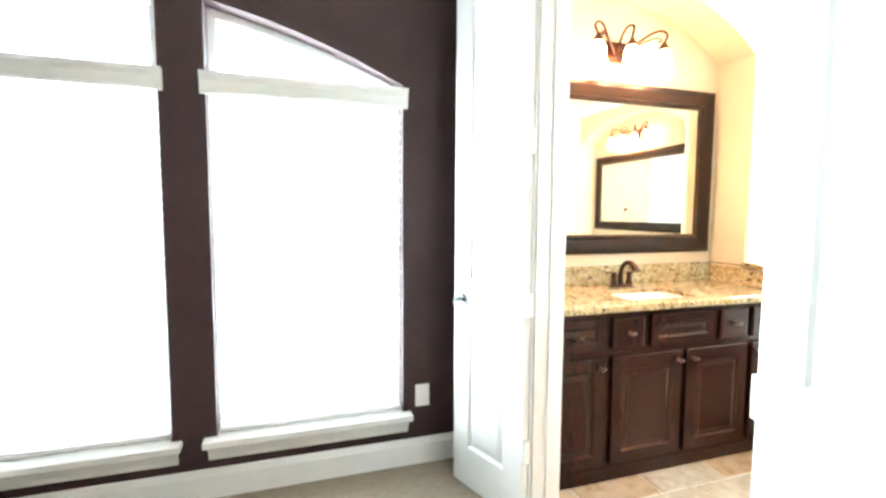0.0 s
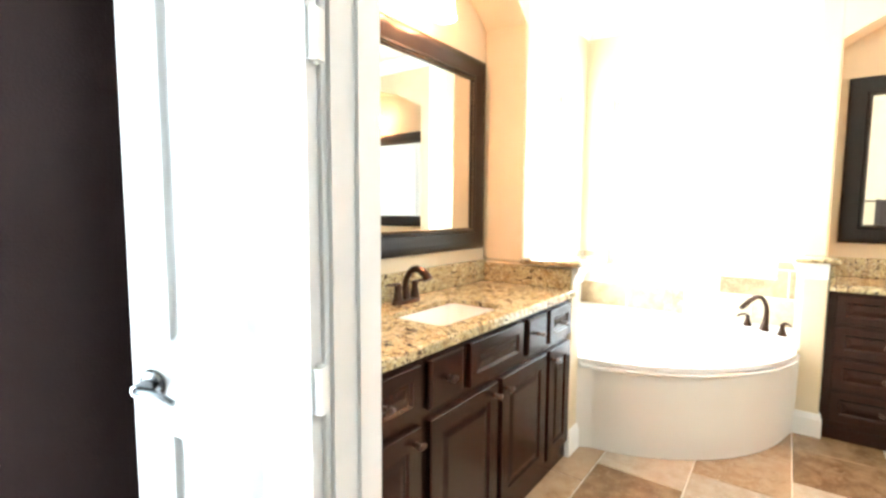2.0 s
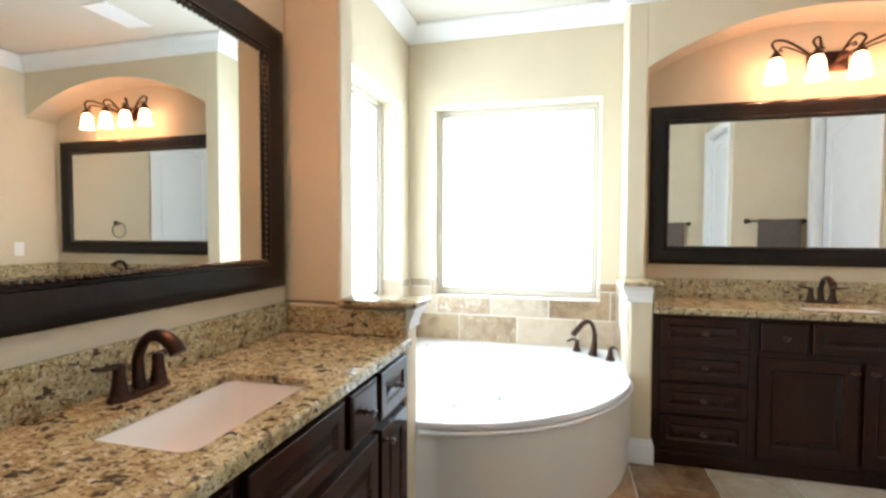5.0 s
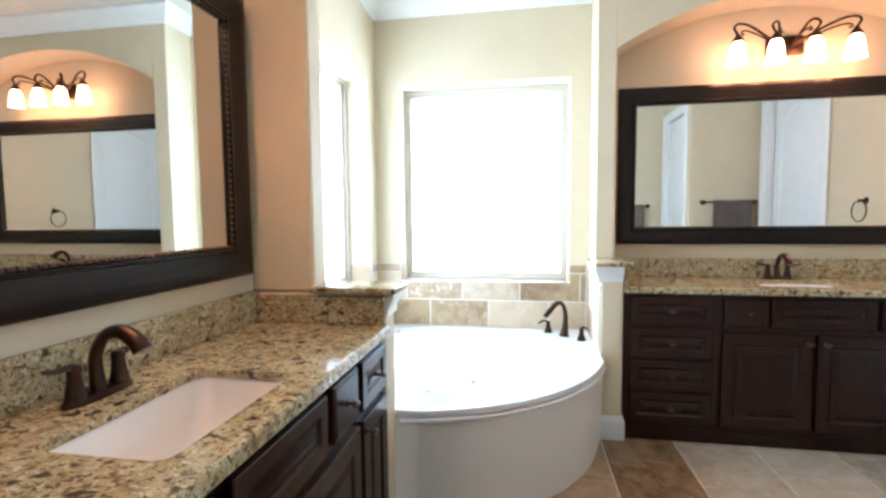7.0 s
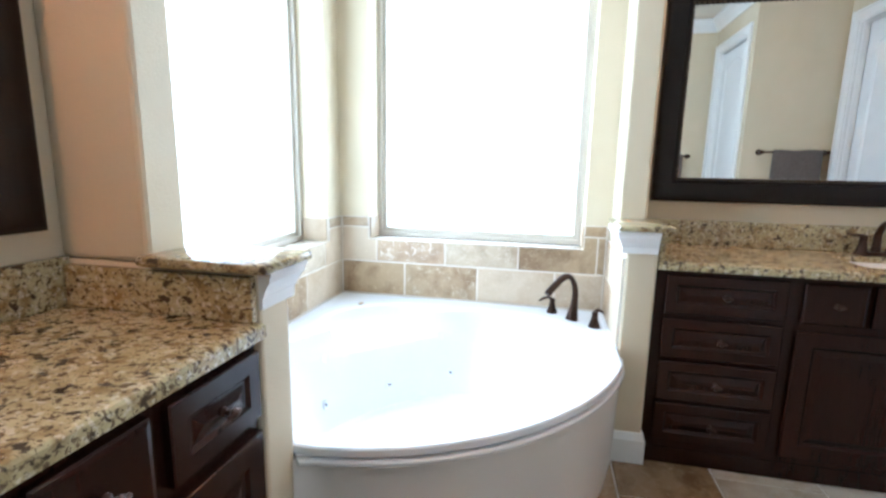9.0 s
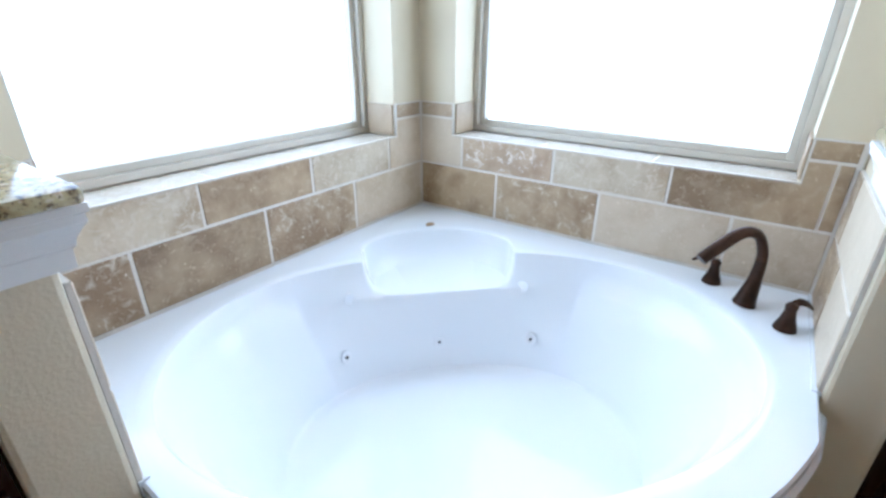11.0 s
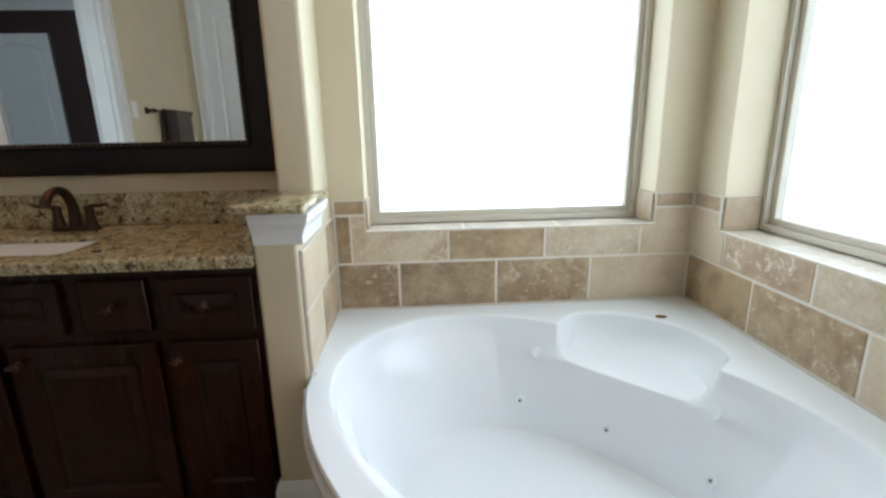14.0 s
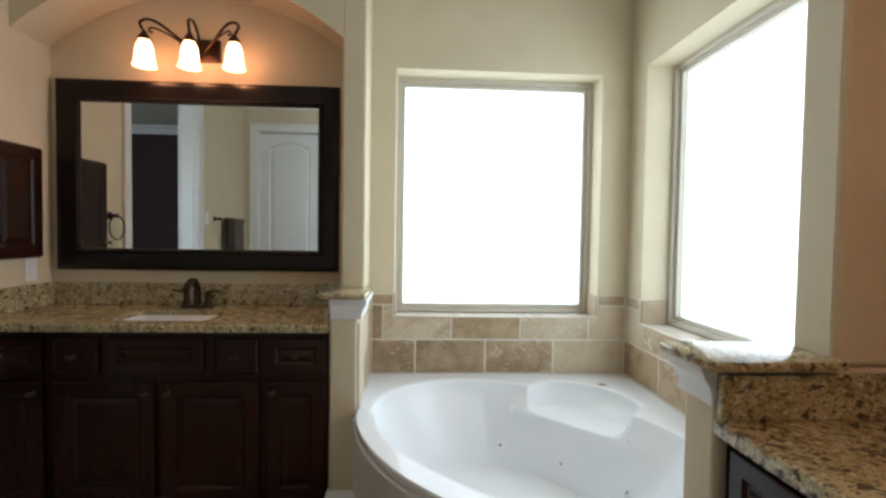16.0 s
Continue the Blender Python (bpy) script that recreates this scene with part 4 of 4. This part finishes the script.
        prof += [(rf, 0.100), (rf - 0.03, 0.097), (rf * 0.5, 0.095)]
        for row, (r, z) in zip(rows, prof):
            row.append((TC.x + d.x * r, TC.y + d.y * r, z))
    bm = rings(bmesh.new(), rows, False, True)
    bmesh.ops.recalc_face_normals(bm, faces=bm.faces[:])
    shell = part("tub_shell", bm, ACRYLIC, t, "glossy white bowl with a moulded corner seat")
    shell.data.shade_smooth()
    shell.data.set_sharp_from_angle(angle=radians(29))
    # curved apron under the rim
    a0, a1 = math.atan2(TA[1] - ARC_C.y, TA[0] - ARC_C.x), math.atan2(TB[1] - ARC_C.y, TB[0] - ARC_C.x)
    if a0 < 0:
        a0 += 2 * math.pi
    if a1 < 0:
        a1 += 2 * math.pi
    prof = [(0.030, DECK - 0.040), (0.020, DECK - 0.052), (0.022, 0.30), (0.030, 0.04), (0.030, 0.001), (0.055, 0.001), (0.055, DECK - 0.040)]
    rows = [[(ARC_C.x + (ARC_R - o) * math.cos(a0 + (a1 - a0) * i / 48), ARC_C.y + (ARC_R - o) * math.sin(a0 + (a1 - a0) * i / 48), z) for o, z in prof] for i in range(49)]
    rows = [[(PN[1] - 0.03 + o * 0.7, 2.328 + o * 0.7, z) for o, z in prof]] + rows + [[(4.205 + o * 0.7, PE[1] - 0.03 + o * 0.7, z) for o, z in prof]]
    bm = rings(bmesh.new(), rows, True, True)
    bmesh.ops.recalc_face_normals(bm, faces=bm.faces[:])
    part("apron", bm, APRON, t, "curved off-white apron panel", smooth=True)
    rows = [[(ARC_C.x + (ARC_R - o) * math.cos(a0 + (a1 - a0) * i / 48), ARC_C.y + (ARC_R - o) * math.sin(a0 + (a1 - a0) * i / 48), DECK - 0.024 + h) for o, h in ((0.014, 0), (0.014, -0.007), (-0.004, -0.009), (-0.009, -0.013), (-0.009, -0.021), (-0.003, -0.027), (0.024, -0.029), (0.05, -0.029), (0.05, 0))] for i in range(49)]
    lip = [(o, z) for o, z in zip((0.014, 0.014, -0.004, -0.009, -0.009, -0.003, 0.024, 0.05, 0.05), [p[2] for p in rows[0]])]
    rows = [[(PN[1] - 0.012 + o * 0.7, 2.330 + o * 0.7, z) for o, z in lip]] + rows + [[(4.207 + o * 0.7, PE[1] - 0.012 + o * 0.7, z) for o, z in lip]]
    bm = rings(bmesh.new(), rows, True, True)
    bmesh.ops.recalc_face_normals(bm, faces=bm.faces[:])
    part("rim_lip", bm, ACRYLIC, t)

    def wall_point(ang, z):
        """A place on the bowl's side wall."""
        ri, rf, top, delta = bowl(ang)
        if z > SEAT_Z - 0.014:
            r = top + (ri - 0.008 - top) * (z - SEAT_Z + 0.014) / (0.074)
        else:
            s = (SEAT_Z - 0.014 - z) / (SEAT_Z - 0.123)
            r = top + (rf + 0.014 - top) * s
        return Vector((TC.x + math.cos(ang) * (r - 0.004), TC.y + math.sin(ang) * (r - 0.004), z))

    for deg in (90, 47, 2):
        ang = radians(deg)
        p = wall_point(ang, 0.21)
        n = Vector((-math.cos(ang), -math.sin(ang), 0.35)).normalized()
        jet = part("jet", lathe(bmesh.new(), [(0.001, 0), (0.021, 0), (0.021, 0.003), (0.013, 0.004), (0.010, 0.001), (0.001, 0.0005)], sides=18), ACRYLIC, t, "white whirlpool jet ring", smooth=True)
        jet.matrix_local = Matrix.Translation(p) @ n.to_track_quat("Z", "Y").to_matrix().to_4x4()
        nozzle = part("nozzle", lathe(bmesh.new(), [(0.001, 0.0015), (0.006, 0.0015), (0.005, 0.005), (0.001, 0.006)], sides=10), NICKEL, jet, "metal nozzle")
    for deg in (82.5, 9):
        ang = radians(deg)
        p = wall_point(ang, DECK - 0.11)
        n = Vector((-math.cos(ang), -math.sin(ang), 0.25)).normalized()
        o = part("grip_disc", lathe(bmesh.new(), [(0.001, 0), (0.021, 0), (0.0205, 0.0012), (0.017, 0.0018), (0.001, 0.0004)], sides=18), ACRYLIC, t, "white air control", smooth=True)
        o.matrix_local = Matrix.Translation(p + n * 0.0005) @ n.to_track_quat("Z", "Y").to_matrix().to_4x4()
    b = part("badge", lathe(bmesh.new(), [(0.001, 0), (0.018, 0), (0.017, 0.003), (0.001, 0.004)], sides=18), BRASS, t, "small brass button", smooth=True)
    b.matrix_local = pose(4.537, 2.673, DECK + 0.0005)
    b.scale = (1.2, 0.8, 1)
    return t


APRON = material("off_white_apron", (0.70, 0.675, 0.63), 0.3, second=(0.73, 0.705, 0.66), scale=4)
bathtub()


def tub_filler():
    f = thing("tub_filler", "oil-rubbed bronze roman tub spout standing on the tub deck", "faucet")
    f.matrix_world = pose(4.570, 1.576, DECK + 0.001, 0, 0, 135)
    # local +x points over the bowl
    pts = [(0, 0, 0), (-0.004, 0, 0.03), (-0.012, 0, 0.085), (-0.010, 0, 0.155), (0.022, 0, 0.212), (0.075, 0, 0.222), (0.135, 0, 0.185), (0.178, 0, 0.152)]
    part("spout", tube(bmesh.new(), pts, [0.037, 0.029, 0.020, 0.0165, 0.0155, 0.0165, 0.018, 0.0165], 14, 0.85), BRONZE, f, "arched bronze spout", smooth=True)
    return f


tub_filler()


def tub_handle(x, y, turn):
    h = thing("hot_cold_valve", "oil-rubbed bronze flared lever handle on the tub deck", "faucet handle", "tub handles", pose(x, y, DECK + 0.001, 0, 0, turn))
    part("stem", lathe(bmesh.new(), [(0.001, 0), (0.028, 0), (0.027, 0.006), (0.018, 0.030), (0.013, 0.055), (0.015, 0.068), (0.010, 0.076), (0.001, 0.078)], sides=16), BRONZE, h, smooth=True)
    part("lever", tube(bmesh.new(), [(0, 0, 0.070), (0.02, 0, 0.078), (0.045, 0, 0.070), (0.066, 0, 0.054)], [0.009, 0.010, 0.010, 0.006], 8, 0.5), BRONZE, h, "curved lever", smooth=True)
    return h


tub_handle(4.482, 1.478, -45)
tub_handle(4.660, 1.672, 80)

# ---- small wall things ----


def towel_ring(m):
    r = thing("towel_ring", "dark bronze towel ring on the wall", "towel ring", "towel rings", m)
    part("mount", lathe(bmesh.new(), [(0.001, 0), (0.026, 0), (0.024, 0.006), (0.011, 0.010), (0.010, 0.04), (0.015, 0.048), (0.001, 0.052)], sides=16, axis="y"), BRONZE, r, smooth=True)
    pts = [(0.075 * math.sin(2 * math.pi * i / 16), -0.045, -0.075 + 0.075 * math.cos(2 * math.pi * i / 16)) for i in range(17)]
    part("ring", tube(bmesh.new(), pts, 0.0045, 8), BRONZE, r, smooth=True)
    return r


def towel_bar(m, length):
    r = thing("towel_bar", "dark bronze towel bar on the wall", "towel bar", "towel bars", m)
    part("rod", tube(bmesh.new(), [(-length / 2, -0.06, 0), (0, -0.06, 0), (length / 2, -0.06, 0)], 0.008, 10), BRONZE, r, smooth=True)
    for s in (-1, 1):
        bm = lathe(bmesh.new(), [(0.001, 0), (0.026, 0), (0.024, 0.006), (0.011, 0.010), (0.010, 0.045), (0.016, 0.055), (0.018, 0.062), (0.001, 0.072)], sides=16, axis="y")
        o = part("post", bm, BRONZE, r, smooth=True)
        o.location.x = s * length / 2
    return r


def towel(m, w, drop, mat, label):
    """Folded over a rod at the local origin, which runs along x."""
    bm = bmesh.new()
    prof = [(0.022, -drop), (0.021, -0.02), (0.017, 0.008), (0.0, 0.017), (-0.017, 0.008), (-0.021, -0.02), (-0.024, -drop * 0.92)]
    inner = [(y * 0.45, z if z < -0.03 else z - 0.008) for y, z in prof[::-1]]
    rows = []
    for i in range(13):
        x = -w / 2 + w * i / 12
        wob = 0.003 * math.sin(i * 1.3)
        rows.append([(x, y * (1 + 0.12 * math.sin(i * 0.9 + z * 9)) + wob, z + 0.003 * math.sin(i * 0.7)) for y, z in prof + inner])
    rings(bm, rows, True, True)
    bmesh.ops.recalc_face_normals(bm, faces=bm.faces[:])
    o = part("towel", bm, mat, smooth=True)
    o.matrix_world = m
    return tagged(o, label, "towel", "hanging towels")


WEST = 90     # turn for things on the wall whose face looks to +x
towel_ring(pose(XW, 2.385, 1.37, 0, 0, WEST))
towel_ring(pose(4.15, YS, 1.37, 0, 0, 180))
towel_bar(pose(XW, 0.565, 1.40, 0, 0, WEST), 0.60)
towel(pose(XW + 0.06, 0.45, 1.40, 0, 0, WEST), 0.25, 0.42, TOWEL, "grey-brown folded towel over a towel bar")
towel(pose(XW + 0.06, 0.665, 1.40, 0, 0, WEST), 0.14, 0.42, TOWEL_DARK, "dark brown folded towel over a towel bar")
towel_bar(pose(BX, -0.285, 1.41, 0, 0, WEST), 0.49)
towel(pose(BX + 0.06, -0.31, 1.41, 0, 0, WEST), 0.36, 0.42, TOWEL, "grey-brown folded towel over a towel bar")


def wall_plate(m, label, cat, slots):
    p = thing("wall_plate", label, cat, "wall plates", m)
    part("cover", box(bmesh.new(), -0.037, 0.037, -0.006, -0.001, -0.058, 0.058, bevel=0.002), PLATE, p)
    for z in slots:
        part("socket", box(bmesh.new(), -0.016, 0.016, -0.0085, -0.0062, z - 0.014, z + 0.014, bevel=0.001), PLATE, p)
    return p


wall_plate(pose(1.182, YB, 0.367), "white electrical outlet on the maroon wall", "outlet", (-0.022, 0.022))
wall_plate(pose(XW, 2.735, 1.075, 0, 0, WEST), "white electrical outlet above the backsplash", "outlet", (-0.022, 0.022))
wall_plate(pose(XW, 1.03, 1.40, 0, 0, WEST), "white light switch beside the doorway", "light switch", (0,))
wall_plate(pose(4.42, YS, 1.13, 0, 0, 180), "white electrical outlet above the backsplash", "outlet", (-0.022, 0.022))


def medicine_cabinet():
    c = thing("medicine_cabinet", "dark-stained wooden wall cabinet with a raised-panel door", "cabinet", m=pose(XW, 2.46, 1.135, 0, 0, WEST))
    w, h = 0.315, 0.555
    part("body", box(bmesh.new(), 0, w, -0.022, -0.001, 0, h, bevel=0.002), WOOD, c)
    d = part("door", raised_panel(w - 0.016, h - 0.016, 0.018, 0.055), WOOD, c)
    d.location = (0.008, -0.0225, 0.008)
    k = new("knob", KNOB)
    k.parent, k.location = d, (0.022, -0.018, 0.06)
    k["label"] = "dark bronze knob"
    return c


medicine_cabinet()


def ceiling_vent(x, y):
    v = thing("ceiling_vent", "white louvred ceiling vent", "vent", m=pose(x, y, CEIL))
    part("frame", boxes((-0.18, 0.18, -0.10, -0.08, -0.01, -0.001), (-0.18, 0.18, 0.08, 0.10, -0.01, -0.001), (-0.18, -0.16, -0.08, 0.08, -0.01, -0.001), (0.16, 0.18, -0.08, 0.08, -0.01, -0.001)), TRIM, v)
    # No duct is cut: a near-black sheet gives the shade behind the slats.
    part("gap_shade_sheet", boxes((-0.16, 0.16, -0.08, 0.08, -0.003, -0.001)), DARK, v)
    for i in range(8):
        yy = -0.07 + 0.02 * i
        part("slat", prism(bmesh.new(), [(yy - 0.008, -0.009), (yy + 0.006, -0.0035), (yy + 0.008, -0.0045), (yy - 0.006, -0.010)], -0.159, 0.159, "x"), TRIM, v)
    return v


ceiling_vent(4.05, 0.98)

# ---- tiles ----
TILE_Z = (DECK + 0.003, 0.695, 0.89, 0.95)
J = 0.0038


def tiles_on(wall, name, spans, at, axis, tones):
    """Wall tiles as pieces. spans: (a0, a1, z0, z1) along the wall; at: (back, front) across it; tones: the stone of each in turn."""
    bm_cache = {}
    for i, (a0, a1, z0, z1) in enumerate(spans):
        tone = tones[i % len(tones)]
        w, h = round(a1 - a0 - 2 * J, 4), round(z1 - z0 - 2 * J, 4)
        lo, hi = min(at), max(at)
        key = (w, h, tone)
        if key not in bm_cache:
            bm = bmesh.new()
            e = 0.003
            front_is_hi = at[1] == hi
            t = hi - lo
            rows = [[(0, 0), (w, 0), (w, h), (0, h)], [(0, 0), (w, 0), (w, h), (0, h)], [(e, e), (w - e, e), (w - e, h - e), (e, h - e)]]
            deps = [0.0, t - e, t]
            pts = []
            for row, dd in zip(rows, deps):
                dep = dd if front_is_hi else t - dd
                pts.append([((dep, p, q) if axis == "x" else (p, dep, q)) for p, q in row])
            rings(bm, pts, True, True)
            bmesh.ops.recalc_face_normals(bm, faces=bm.faces[:])
            me = bpy.data.meshes.new(name)
            bm.to_mesh(me)
            bm.free()
            me.materials.append(SILL_STONE if name == "sill_tile" else TRAVERTINE[tone])
            bm_cache[key] = me
        o = new(name, bm_cache[key])
        o.parent = wall
        o.location = (lo, a0 + J, z0 + J) if axis == "x" else (a0 + J, lo, z0 + J)


def courses(lo, hi, joints, z0, z1):
    xs = [lo] + [j for j in joints if lo + 0.02 < j < hi - 0.02] + [hi]
    return [(a, b, z0, z1) for a, b in zip(xs, xs[1:])]


GN = YN - 0.0105     # grout bed over the wall, tiles stand out of it
bed = 0.0088
setting("tile_bed_north", boxes((PN[1] + 0.006, XE - bed, YN - bed, YN - 0.001, DECK - 0.04, WN[2]), (PN[1] + 0.006, WN[0], YN - bed, YN - 0.001, WN[2], TILE_Z[3]), (WN[1], XE - bed, YN - bed, YN - 0.001, WN[2], TILE_Z[3])), GROUT, "pale grout between wall tiles", "grout")
setting("tile_bed_east", boxes((XE - bed, XE - 0.001, PE[1] + 0.006, YN - bed, DECK - 0.04, WE[2]), (XE - bed, XE - 0.001, PE[1] + 0.006, WE[0], WE[2], TILE_Z[3]), (XE - bed, XE - 0.001, WE[1], YN - bed, WE[2], TILE_Z[3])), GROUT, "pale grout between wall tiles", "grout")
fn, fe = YN - 0.011, XE - 0.011
row1 = courses(PN[1] + 0.014, fe, [3.543, 3.937, 4.327], TILE_Z[0], TILE_Z[1])
tiles_on(wall_north, "wall_tile", row1, (YN - 0.002, fn), "y", "mbmc")
row2 = courses(PN[1] + 0.014, 3.36, [], TILE_Z[1], TILE_Z[2]) + courses(3.743, 4.53, [4.135], TILE_Z[1], WN[2])
tiles_on(wall_north, "wall_tile", row2, (YN - 0.002, fn), "y", "bbp")
tiles_on(wall_north, "wall_tile", [(PN[1] + 0.014, WN[0], TILE_Z[2], TILE_Z[3]), (WN[1], fe, TILE_Z[2], TILE_Z[3])], (YN - 0.002, fn), "y", "bm")
tiles_on(wall_east, "wall_tile", courses(PE[1] + 0.014, fn, [1.665, 2.077, 2.492], TILE_Z[0], TILE_Z[1]), (XE - 0.002, fe), "x", "ccmb")
row2 = courses(PE[1] + 0.014, 1.46, [], TILE_Z[1], TILE_Z[2]) + courses(1.86, 2.66, [2.26], TILE_Z[1], WE[2])
tiles_on(wall_east, "wall_tile", row2, (XE - 0.002, fe), "x", "bpv")
tiles_on(wall_east, "wall_tile", [(PE[1] + 0.014, WE[0], TILE_Z[2], TILE_Z[3]), (WE[1], fn, TILE_Z[2], TILE_Z[3])], (XE - 0.002, fe), "x", "bm")


def notched_tile(wall, a0, a1, edge, sill, at, axis, tone, before):
    """A tile cut round the lower corner of a window: full height outside the opening's edge, sill height under it."""
    a0, a1, z0, z1, z2 = a0 + J, a1 - J, TILE_Z[1] + J, sill - J, TILE_Z[2] - J
    if before:
        pts = [(a0, z0), (a1, z0), (a1, z1), (edge - J, z1), (edge - J, z2), (a0, z2)]
    else:
        pts = [(a0, z0), (a1, z0), (a1, z2), (edge + J, z2), (edge + J, z1), (a0, z1)]
    bm = prism(bmesh.new(), pts, min(at), max(at), axis)
    me = bpy.data.meshes.new("wall_tile")
    bm.to_mesh(me)
    bm.free()
    me.materials.append(TRAVERTINE[tone])
    new("wall_tile", me).parent = wall


notched_tile(wall_north, 3.36, 3.743, WN[0], WN[2], (YN - 0.002, fn), "y", "p", True)
notched_tile(wall_north, 4.53, fe, WN[1], WN[2], (YN - 0.002, fn), "y", "c", False)
notched_tile(wall_east, 1.46, 1.86, WE[0], WE[2], (XE - 0.002, fe), "x", "b", True)
notched_tile(wall_east, 2.66, fn, WE[1], WE[2], (XE - 0.002, fe), "x", "c", False)
# half walls, on their tub sides
for wall, axis, face, lo, hi, joints in ((half_n, "x", PN[1], 2.35, YN - 0.013, (2.58,)), (half_e, "y", PE[1], 4.23, XE - 0.013, (4.50,))):
    for z0, z1, sh in ((TILE_Z[0], TILE_Z[1], 0.0), (TILE_Z[1], 0.885, 0.13)):
        tiles_on(wall, "wall_tile", courses(lo, hi, [j + sh for j in joints], z0, z1), (face + 0.001, face + 0.012), axis, "cm")
# tiled sills and the foot of each reveal
tiles_on(wall_north, "sill_tile", [(WN[0] + 0.002, WN[0] + 0.39, WN[2] - 0.008, WN[2] + 0.001), (WN[0] + 0.39, WN[0] + 0.78, WN[2] - 0.008, WN[2] + 0.001), (WN[0] + 0.78, WN[1] - 0.002, WN[2] - 0.008, WN[2] + 0.001)], (YN + 0.144, fn), "y", "c")
tiles_on(wall_east, "sill_tile", [(WE[0] + 0.002, WE[0] + 0.40, WE[2] - 0.008, WE[2] + 0.001), (WE[0] + 0.40, WE[0] + 0.80, WE[2] - 0.008, WE[2] + 0.001), (WE[0] + 0.80, WE[1] - 0.002, WE[2] - 0.008, WE[2] + 0.001)], (XE + 0.144, fe), "x", "c")
for x in (WN[0] + 0.0005, WN[1] - 0.0085):
    tiles_on(wall_north, "reveal_tile", [(x - J, x + 0.008 + J, WN[2] + 0.002, TILE_Z[3])], (YN + 0.14, YN + 0.002), "y", "t")
for y in (WE[0] + 0.0005, WE[1] - 0.0085):
    tiles_on(wall_east, "reveal_tile", [(y - J, y + 0.008 + J, WE[2] + 0.002, TILE_Z[3])], (XE + 0.14, XE + 0.002), "x", "t")

setting("tile_bed_half_north", boxes((PN[1] + 0.0006, PN[1] + 0.0092, 2.353, YN - 0.014, DECK + 0.005, 0.883)), GROUT, "pale grout between wall tiles", "grout")
setting("tile_bed_half_east", boxes((4.233, XE - 0.014, PE[1] + 0.0006, PE[1] + 0.0092, DECK + 0.005, 0.883)), GROUT, "pale grout between wall tiles", "grout")
setting("caulk_north", boxes((PN[1] + 0.001, PN[1] + 0.019, 2.352, YN - 0.012, DECK - 0.03, DECK + 0.004)), ACRYLIC, "white caulk line along the tub deck", "caulk")
setting("caulk_east", boxes((4.232, XE - 0.012, PE[1] + 0.001, PE[1] + 0.019, DECK - 0.03, DECK + 0.004)), ACRYLIC, "white caulk line along the tub deck", "caulk")

# floor tiles, laid in a running bond
FT, cache = 0.40, {}


dice = random.Random(5)


def floor_tile(x0, x1, y0, y1):
    w, d = round(x1 - x0 - 0.007, 4), round(y1 - y0 - 0.007, 4)
    if w < 0.02 or d < 0.02:
        return
    tone = dice.choice((0, 1, 1, 2, 2))
    if x0 + w / 2 > 3.4:
        tone = 2 if y0 + d / 2 < 0.95 else 0 if x0 + w / 2 > 3.75 and y0 + d / 2 < 1.4 else 1
    if (w, d, tone) not in cache:
        e = 0.004
        bm = rings(bmesh.new(), [[(0, 0, 0), (w, 0, 0), (w, d, 0), (0, d, 0)], [(0, 0, 0.006), (w, 0, 0.006), (w, d, 0.006), (0, d, 0.006)], [(e, e, 0.009), (w - e, e, 0.009), (w - e, d - e, 0.009), (e, d - e, 0.009)]], False, True)
        bmesh.ops.recalc_face_normals(bm, faces=bm.faces[:])
        me = bpy.data.meshes.new("floor_tile")
        bm.to_mesh(me)
        bm.free()
        me.materials.append(FLOOR_STONE[tone])
        cache[(w, d, tone)] = me
    o = new("floor_tile", cache[(w, d, tone)])
    o.parent = floor_bath
    o.location = (x0 + 0.0035, y0 + 0.0035, -0.009)


for j in range(-4, 8):
    y0, y1 = max(0.2 + FT * j, YS), min(0.2 + FT * (j + 1), 2.86)
    if y1 - y0 < 0.03:
        continue
    for i in range(-1, 9):
        x0 = max(1.595 + FT * i + (0.2 if j % 2 else 0.0), XB)
        x1 = min(1.595 + FT * (i + 1) + (0.2 if j % 2 else 0.0), XE)
        if x1 - x0 > 0.03:
            floor_tile(x0, x1, y0, y1)
